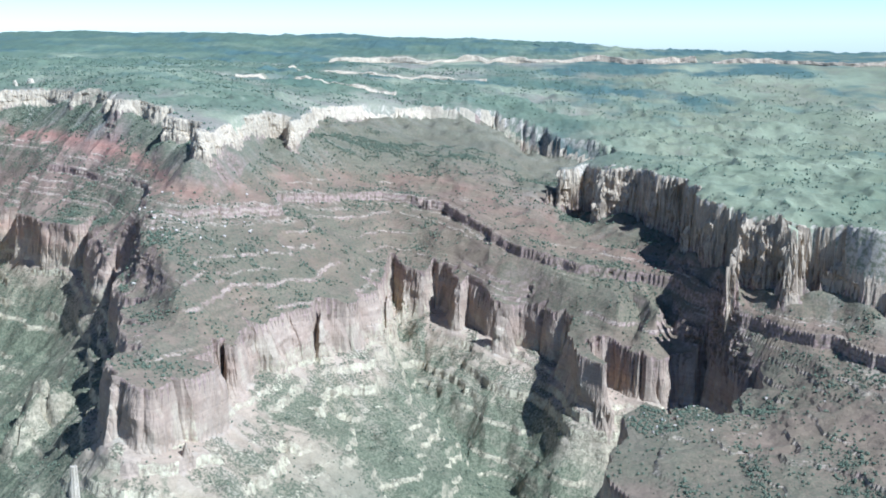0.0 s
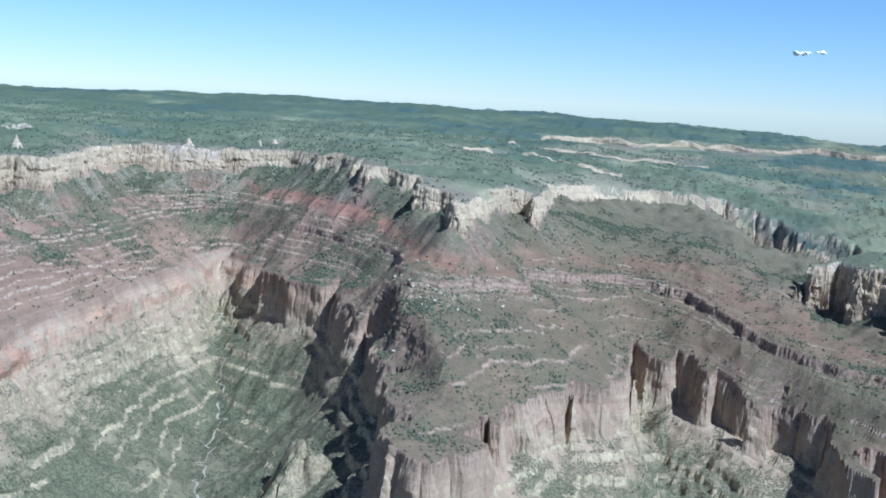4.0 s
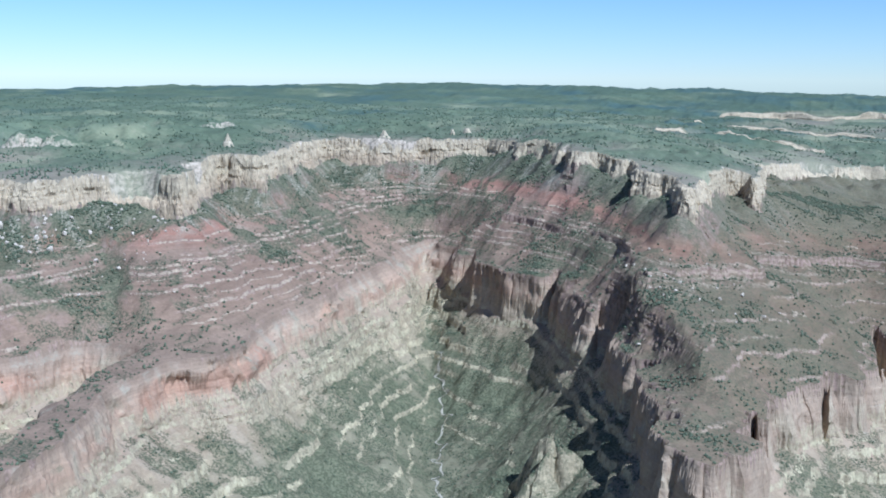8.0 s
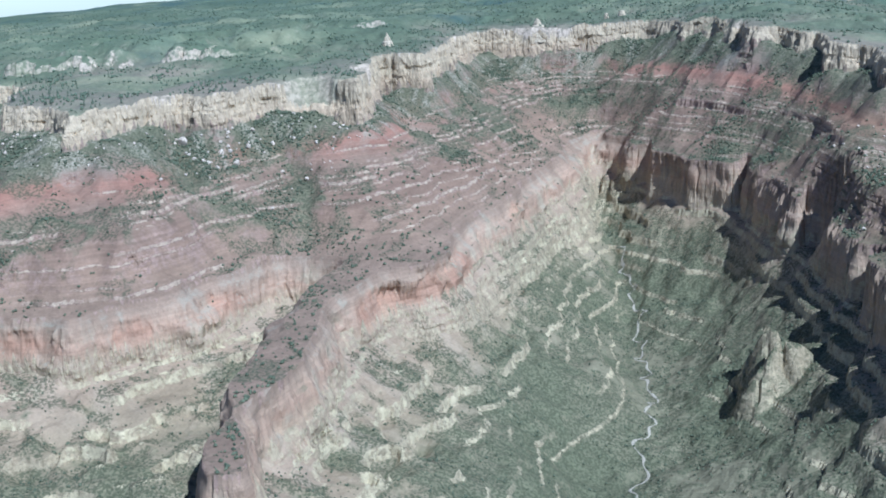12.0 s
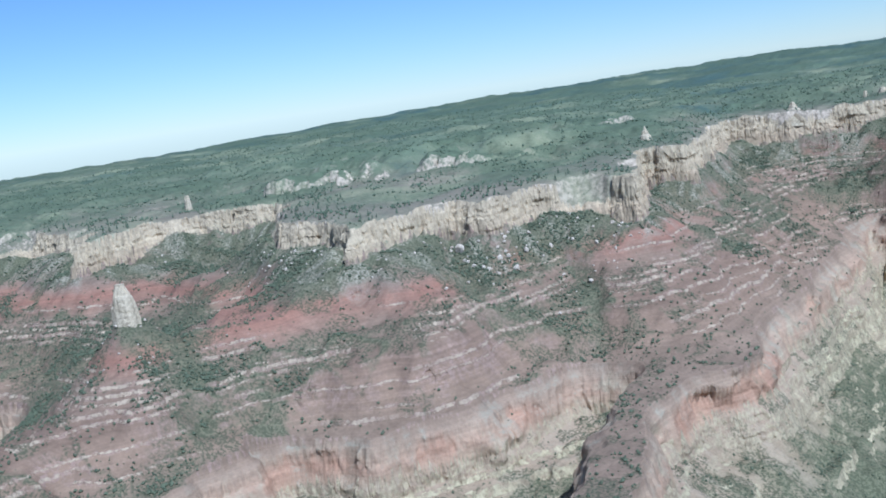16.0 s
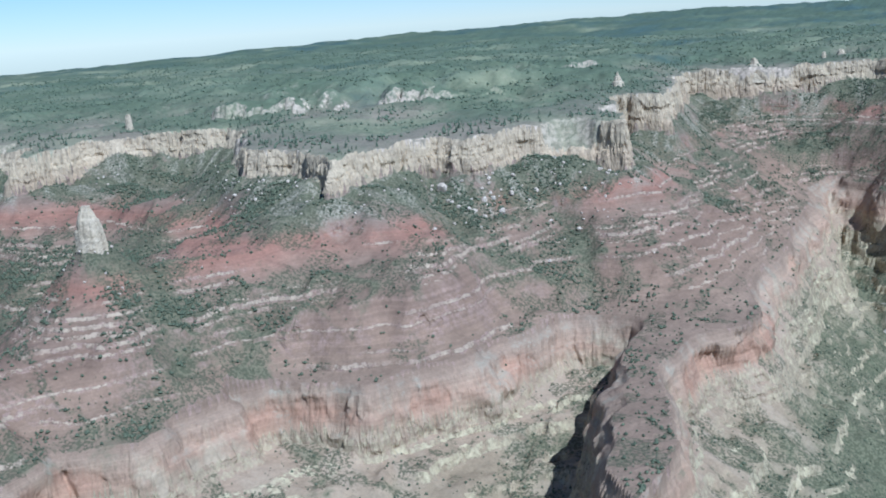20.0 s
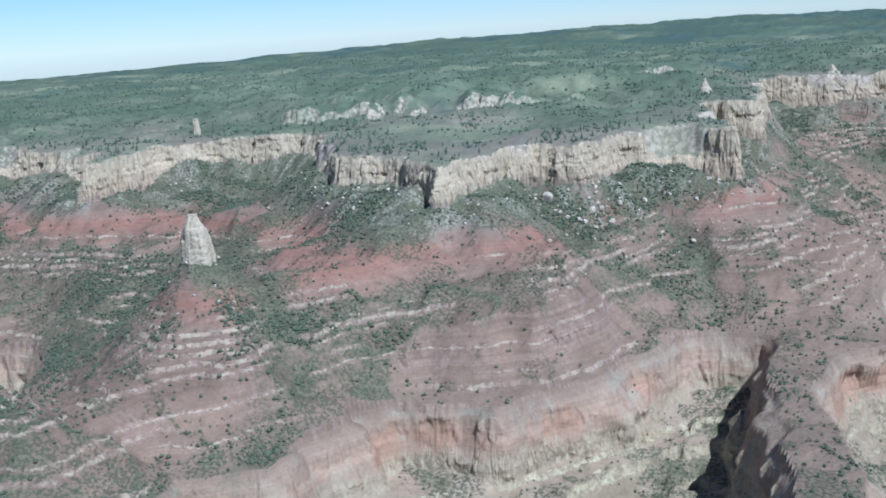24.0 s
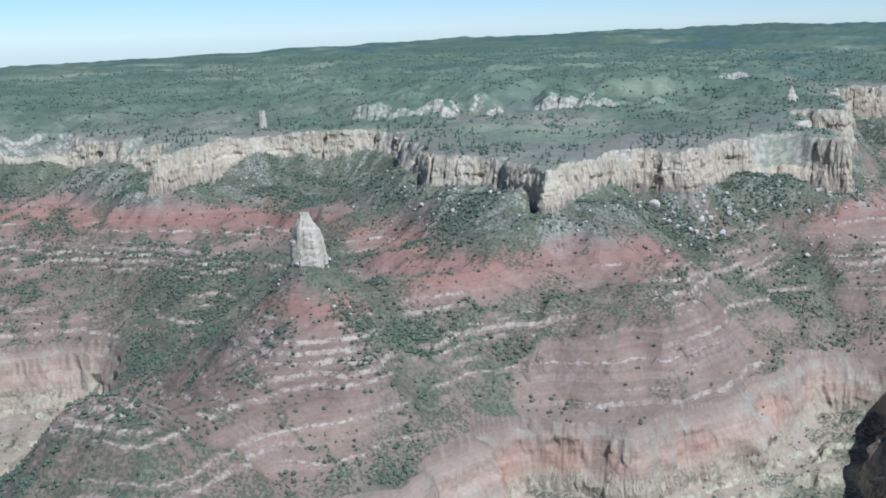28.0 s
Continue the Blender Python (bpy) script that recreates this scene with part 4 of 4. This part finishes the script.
def boulder_mesh(seed):
    bm = bmesh.new()
    bmesh.ops.create_icosphere(bm, subdivisions=2, radius=0.5)
    rnd = random.Random(seed)
    planes = [(Vector((rnd.uniform(-1, 1), rnd.uniform(-1, 1), rnd.uniform(-1, 1))).normalized(), rnd.uniform(0.26, 0.42)) for _ in range(9)]
    for v in bm.verts:
        for n, d in planes:
            over = v.co.dot(n) - d
            if over > 0:
                v.co -= n * over
        v.co.z *= 0.85
    me = bpy.data.meshes.new("boulder")
    bm.to_mesh(me)
    bm.free()
    me.materials.append(MAT_BOULDER)
    return me


rnd = random.Random(8)
BOULDERS = [boulder_mesh(k) for k in range(6)]
# fields of fallen blocks: middle, spread along and down the slope, count, sizes
for cx, cy, sx, sy, count, small, large in ((-1290, 1270, 40, 42, 60, 3.0, 8.0), (-1190, 1370, 45, 25, 28, 2.5, 5.0), (-1500, 1190, 50, 30, 22, 2.5, 5.5), (-1530, 870, 40, 35, 24, 2.5, 5.0),
                                            (-440, 1560, 60, 45, 34, 2.5, 6.0), (230, 1330, 60, 60, 26, 2.5, 5.5), (-1900, 1300, 40, 30, 12, 3, 5),
                                            (-1420, 1140, 40, 26, 26, 1.8, 4.0), (-1570, 1195, 45, 26, 26, 1.8, 4.0), (-1660, 1240, 35, 30, 18, 1.8, 3.6), (-1330, 1290, 35, 24, 30, 1.8, 4.2), (-1140, 1330, 40, 30, 20, 1.8, 3.8)):
    for _ in range(count):
        x, y = cx + rnd.gauss(0, sx), cy + rnd.gauss(0, sy)
        if sample(SD_CREAM, np.array([x]), np.array([y]))[0] > -6:
            continue
        s = rnd.uniform(small, large) * (1.0 if rnd.random() < 0.8 else 1.35)
        ob = new("boulder", rnd.choice(BOULDERS))
        ob.matrix_basis = pose(x, y, ground_at(x, y) + 0.2 * s, rnd.uniform(-20, 20), rnd.uniform(-20, 20), rnd.uniform(0, 360)) @ Matrix.Diagonal((s, s * rnd.uniform(0.7, 1.1), s * rnd.uniform(0.7, 1.1), 1))
        tagged(ob, "pale angular boulder fallen below the cream cliff", "boulder", "fallen blocks on the slope")
ob = new("boulder", BOULDERS[2])
ob.matrix_basis = pose(-1325, 1255, ground_at(-1325, 1255) + 4, 10, 5, 30) @ Matrix.Diagonal((15, 12, 17, 1))
tagged(ob, "house-sized pale block leaning below the cream cliff", "boulder", "fallen blocks on the slope")


# ---------------------------------------------------------------- plants
def leaf_material(name, dark, light):
    m, n, b = material(name, 0.95)
    g = n.nodes.new("ShaderNodeNewGeometry")
    col = ramp(n, g.outputs["Random Per Island"], [(0.0, dark), (0.6, tuple(0.5 * (p + q) for p, q in zip(dark, light))), (1.0, light)])
    p, _ = position(n)
    col = mix(n, 0.5, col, ramp(n, noise_tex(n, p, 0.9, 4, 0.7), [(0.3, 0.25), (0.7, 0.75)]), "OVERLAY")
    n.links.new(col, b.inputs["Base Color"])
    return m


MAT_SHRUB = leaf_material("shrub_leaves", (0.07, 0.082, 0.05), (0.12, 0.132, 0.08))
MAT_PINE = leaf_material("pine_needles", (0.09, 0.115, 0.075), (0.135, 0.16, 0.10))


def scatter(name, label, weight, count, low, high, slim, mat, seed):
    """Many small plants in one mesh, thick where weight is high: each a lumpy crown of ten faces."""
    rs = np.random.RandomState(seed)
    area = np.outer(np.gradient(XS), np.gradient(YS))
    p = np.clip(weight, 0, None) * area
    pick = rs.choice(p.size, count, p=(p / p.sum()).ravel())
    i, j = np.unravel_index(pick, p.shape)
    x = XS[i] + (rs.rand(count) - 0.5) * np.gradient(XS)[i]
    y = YS[j] + (rs.rand(count) - 0.5) * np.gradient(YS)[j]
    z = height(x, y)
    size = low + (high - low) * rs.rand(count) ** 2
    ang = np.arange(5) * 1.2566
    verts = np.zeros((count, 7, 3))
    turn = rs.rand(count, 1) * 6.28
    radius = size[:, None] * 0.5 * (0.65 + 0.7 * rs.rand(count, 5))
    verts[:, 1:6, 0] = np.cos(ang + turn) * radius
    verts[:, 1:6, 1] = np.sin(ang + turn) * radius
    verts[:, 1:6, 2] = (size * slim)[:, None] * (0.2 + 0.25 * rs.rand(count, 5))
    verts[:, 6, 2] = size * slim
    verts[:, 6, :2] = (rs.rand(count, 2) - 0.5) * size[:, None] * 0.25
    verts[:, 0, 2] = -0.3 * size
    verts += np.stack([x, y, z], axis=1)[:, None, :]
    k = np.arange(5)
    tri = np.concatenate([np.stack([k + 1, (k + 1) % 5 + 1, np.full(5, 6)], axis=1), np.stack([(k + 1) % 5 + 1, k + 1, np.zeros(5, int)], axis=1)])
    tris = (tri[None] + (np.arange(count) * 7)[:, None, None]).reshape(-1, 3)
    me = quad_mesh(name, verts.reshape(-1, 3), tris, {}, mat)
    return tagged(new(name, me), label, "plants", kind="stuff")


SLOPE = np.hypot(np.gradient(MZ, XS, axis=0), np.gradient(MZ, YS, axis=1))
NEAR = (MX > -2250) & (MX < 650) & (MY > 600) & (MY < 2300)
GENTLE = np.clip(1.5 - SLOPE, 0.0, 1)
clump = np.clip(waves(MX, MY, 45, 3, 90) + 0.45, 0, 1)
scatter("slope_shrubs", "scattered dark green shrubs on the red slopes", NEAR * (SC < -3) * (SR > 3) * GENTLE * (1 - 0.45 * np.clip((MX + 600) / 150, 0, 1)) * (1 - 0.55 * np.exp(np.clip(SC, -400, 0) / 70)) * (0.06 + clump ** 2 * np.clip(VEG - 0.02, 0, 1) * 2.6), 46000, 1.3, 4.6, 0.8, MAT_SHRUB, 1)
scatter("valley_shrubs", "scattered grey-green shrubs on the lower canyon slopes", NEAR * (SR < -12) * GENTLE * (0.12 + clump * np.clip(VEG, 0, 1) * 2), 22000, 1.2, 3.6, 0.8, MAT_SHRUB, 2)
scatter("rim_forest", "dense dark green pines and firs on the plateau", (SC > 14) * np.where(MX > -150, 0.4, 1.0) * (MX > -3200) * (MX < 900) * (MY > 900) * (MY < 3400) * np.clip(1.6 - SLOPE, 0, 1) * np.clip(1.4 * clump ** 2 - 0.05 + 0.3 * np.clip(LEV - 2.5, 0, 1), 0.03, 1) * np.clip(1.6 - (LEV - 2), 0.35, 1), 26000, 2.0, 5.0, 1.0, MAT_PINE, 3)


def pine_parts(seed):
    """Meshes of a pine: a tapered trunk, and a crown of ragged whorls of boughs."""
    rnd = random.Random(seed)
    bm = bmesh.new()
    bmesh.ops.create_cone(bm, segments=6, radius1=0.028, radius2=0.008, depth=1.0, cap_ends=True, matrix=Matrix.Translation((0, 0, 0.47)))
    trunk = bpy.data.meshes.new("trunk")
    bm.to_mesh(trunk)
    bm.free()
    bm = bmesh.new()
    for k in range(8):
        h = 0.16 + 0.1 * k
        r = 0.24 * (1 - 0.1 * k) * rnd.uniform(0.8, 1.2)
        for s in range(7):
            a = 6.2832 * (s + rnd.uniform(-0.3, 0.3)) / 7
            reach = r * rnd.uniform(0.65, 1.15)
            c, d = math.cos(a), math.sin(a)
            wide = reach * 0.42
            p = [bm.verts.new(v) for v in ((0, 0, h + 0.13), (c * reach * 0.6 - d * wide, d * reach * 0.6 + c * wide, h + 0.02), (c * reach, d * reach, h - 0.03), (c * reach * 0.6 + d * wide, d * reach * 0.6 - c * wide, h + 0.02), (0, 0, h))]
            for f in ((0, 1, 2), (0, 2, 3), (4, 2, 1), (4, 3, 2)):
                bm.faces.new([p[i] for i in f])
    crown = bpy.data.meshes.new("crown")
    bm.to_mesh(crown)
    bm.free()
    return trunk, crown


MAT_BARK, bark, bark_out = material("pine_bark")
bp, _ = position(bark)
bark.links.new(ramp(bark, noise_tex(bark, bp, 1.5), [(0.3, (0.08, 0.06, 0.045)), (0.7, (0.17, 0.13, 0.10))]), bark_out.inputs["Base Color"])
rnd = random.Random(21)
pines = []
for k in range(3):
    trunk, crown = pine_parts(k)
    root = new("pine_tree")
    tagged(root, "dark green pine tree on the canyon rim", "tree", "pines along the rim")
    part("trunk", trunk, MAT_BARK, root)
    part("crown", crown, MAT_PINE, root)
    pines.append(root)
line = CREAM_WEST[4:] + CREAM_EAST[:12]
made = 0
for n in range(900):
    k = rnd.randrange(len(line) - 1)
    s = rnd.random()
    x = line[k][0] + (line[k + 1][0] - line[k][0]) * s + rnd.uniform(-70, 70)
    y = line[k][1] + (line[k + 1][1] - line[k][1]) * s + rnd.uniform(20, 110)
    i, j = np.searchsorted(XS, x), np.searchsorted(YS, y)
    if SC[i, j] < 16 or SLOPE[i, j] > 0.8:
        continue
    tall = rnd.uniform(4.5, 8.5)
    m = pose(x, y, ground_at(x, y) - 0.2, 0, 0, rnd.uniform(0, 360))
    if made < 3:
        pines[made].scale = (tall * 1.1, tall * 1.1, tall)
        pines[made].matrix_basis = m @ Matrix.Diagonal((tall * 1.1, tall * 1.1, tall, 1))
    else:
        copy_thing(pines[made % 3], m)
    made += 1
    if made == 220:
        break


# ---------------------------------------------------------------- the dry stream bed
def stream():
    pts = np.array([(-870, 1740), (-838, 1680), (-800, 1580), (-774, 1466), (-745, 1380), (-722, 1300), (-712, 1190), (-690, 1080), (-670, 980)], float)
    t = np.linspace(0, len(pts) - 1, 260)
    x = np.interp(t, range(len(pts)), pts[:, 0]) + 7 * np.sin(t * 7.3) + 4 * np.sin(t * 17)
    y = np.interp(t, range(len(pts)), pts[:, 1]) + 5 * np.cos(t * 9)
    dx, dy = np.gradient(x), np.gradient(y)
    l = np.hypot(dx, dy)
    half = 1.25 + 0.6 * np.sin(t * 23)
    verts = []
    for side in (-1, -0.4, 0.4, 1):
        px, py = x - dy / l * half * side, y + dx / l * half * side
        verts.append(np.stack([px, py, height(px, py) + (0.45 if abs(side) < 1 else 0.15)], axis=1))
    verts = np.stack(verts, axis=1).reshape(-1, 3)
    n = len(x)
    quads = np.array([(4 * i + c, 4 * i + c + 1, 4 * i + c + 5, 4 * i + c + 4) for i in range(n - 1) for c in range(3)])
    m, nd, b = material("pale_stream_sand")
    p, _ = position(nd)
    nd.links.new(ramp(nd, noise_tex(nd, p, 0.4), [(0.3, (0.27, 0.235, 0.17)), (0.7, (0.41, 0.365, 0.28))]), b.inputs["Base Color"])
    tagged(new("stream_bed", quad_mesh("stream_bed", verts, quads, {}, m)), "pale sandy winding dry stream bed on the canyon floor", "stream bed", kind="structure")


stream()


# ---------------------------------------------------------------- low cliffs far back on the plateau
def far_cliff(xs, ys, tall, seed, gaps, label):
    """A broken rock wall: foot in the ground, uneven brow, and a back that slopes into the ground behind."""
    count = 150
    x = np.linspace(xs[0], xs[-1], count)
    y = np.interp(x, xs, ys) + 20 * waves(x, x * 0 + seed * 50.0, 160, 4, 95)
    h = tall * np.clip(0.8 + gaps * waves(x, x * 0 + seed * 31.0, 70, 4, 96), 0.03, 1.25)
    h[0] = h[-1] = 0.3
    g = height(x, y)
    rows = [(0, -3, 0), (1.5, 0, 0.3), (3, 0, 0.62), (5, 0, 1.0), (9, 0, 1.04), (40, 0, 0.8), (120, -4, 0)]
    verts = np.stack([np.stack([x, y + dy + (2.5 * waves(x * 1.0, x * 0 + k * 9.0, 14, 2, 97) if 0 < k < 5 else 0), (g if k < 5 else np.maximum(height(x, y + dy), g - 12) if k < 6 else height(x, y + dy)) + dz + h * f], axis=1) for k, (dy, dz, f) in enumerate(rows)], axis=0).reshape(-1, 3)
    quads = np.array([(k * count + i, k * count + i + 1, (k + 1) * count + i + 1, (k + 1) * count + i) for k in range(len(rows) - 1) for i in range(count - 1)])
    bed = np.repeat([-190.0, -180, -165, -150, -140, -130, -125], count)
    veg = np.repeat([0.0, -0.3, -0.4, -0.3, 0.2, 0.7, 0.7], count)
    me = quad_mesh("far_cliff", verts, quads, {"bed": bed, "veg": veg}, MAT_CREAM)
    tagged(new("far_cliff", me), label, "cliff", kind="structure")


far_cliff([-576, -386, -89, 327, 600], [3591, 3657, 3711, 3690, 3640], 17, 1, 0.35, "distant pale cliff band across the plateau")
far_cliff([640, 795, 1250], [3630, 3602, 3430], 12, 2, 0.5, "distant pale cliff band broken into low steps")
far_cliff([-600, -436, -190, -60], [3040, 3071, 3093, 3097], 5, 3, 1.2, "low pale rock ledge among plateau woods")
far_cliff([-640, -540, -410, -270], [2600, 2640, 2665, 2690], 5, 4, 1.2, "low pale rock ledge behind the canyon rim")


# ---------------------------------------------------------------- a small cloud low over the plateau
def cloud(x, y, z, wide, seed):
    rnd = random.Random(seed)
    bm = bmesh.new()
    for _ in range(9):
        r = rnd.uniform(0.12, 0.22) * wide
        bmesh.ops.create_icosphere(bm, subdivisions=3, radius=r, matrix=pose(rnd.uniform(-0.45, 0.45) * wide, rnd.uniform(-0.2, 0.2) * wide, rnd.uniform(-0.03, 0.03) * wide) @ Matrix.Diagonal((1.2, 1, 0.6, 1)))
    for v in bm.verts:
        v.co += Vector(noise.noise_vector(v.co * 0.06)) * 6
    me = bpy.data.meshes.new("cloud")
    bm.to_mesh(me)
    bm.free()
    m, n, b = material("white_cloud", 1.0)
    p, _ = position(n)
    n.links.new(ramp(n, noise_tex(n, p, 0.03), [(0.3, (0.82, 0.85, 0.88)), (0.7, (0.95, 0.95, 0.95))]), b.inputs["Base Color"])
    me.materials.append(m)
    ob = new("cloud", me)
    ob.matrix_basis = pose(x, y, z)
    tagged(ob, "small white ragged cloud in the clear sky", "cloud", kind="structure")


cloud(284, 4488, 231, 55, 5)
cloud(350, 4480, 236, 45, 6)
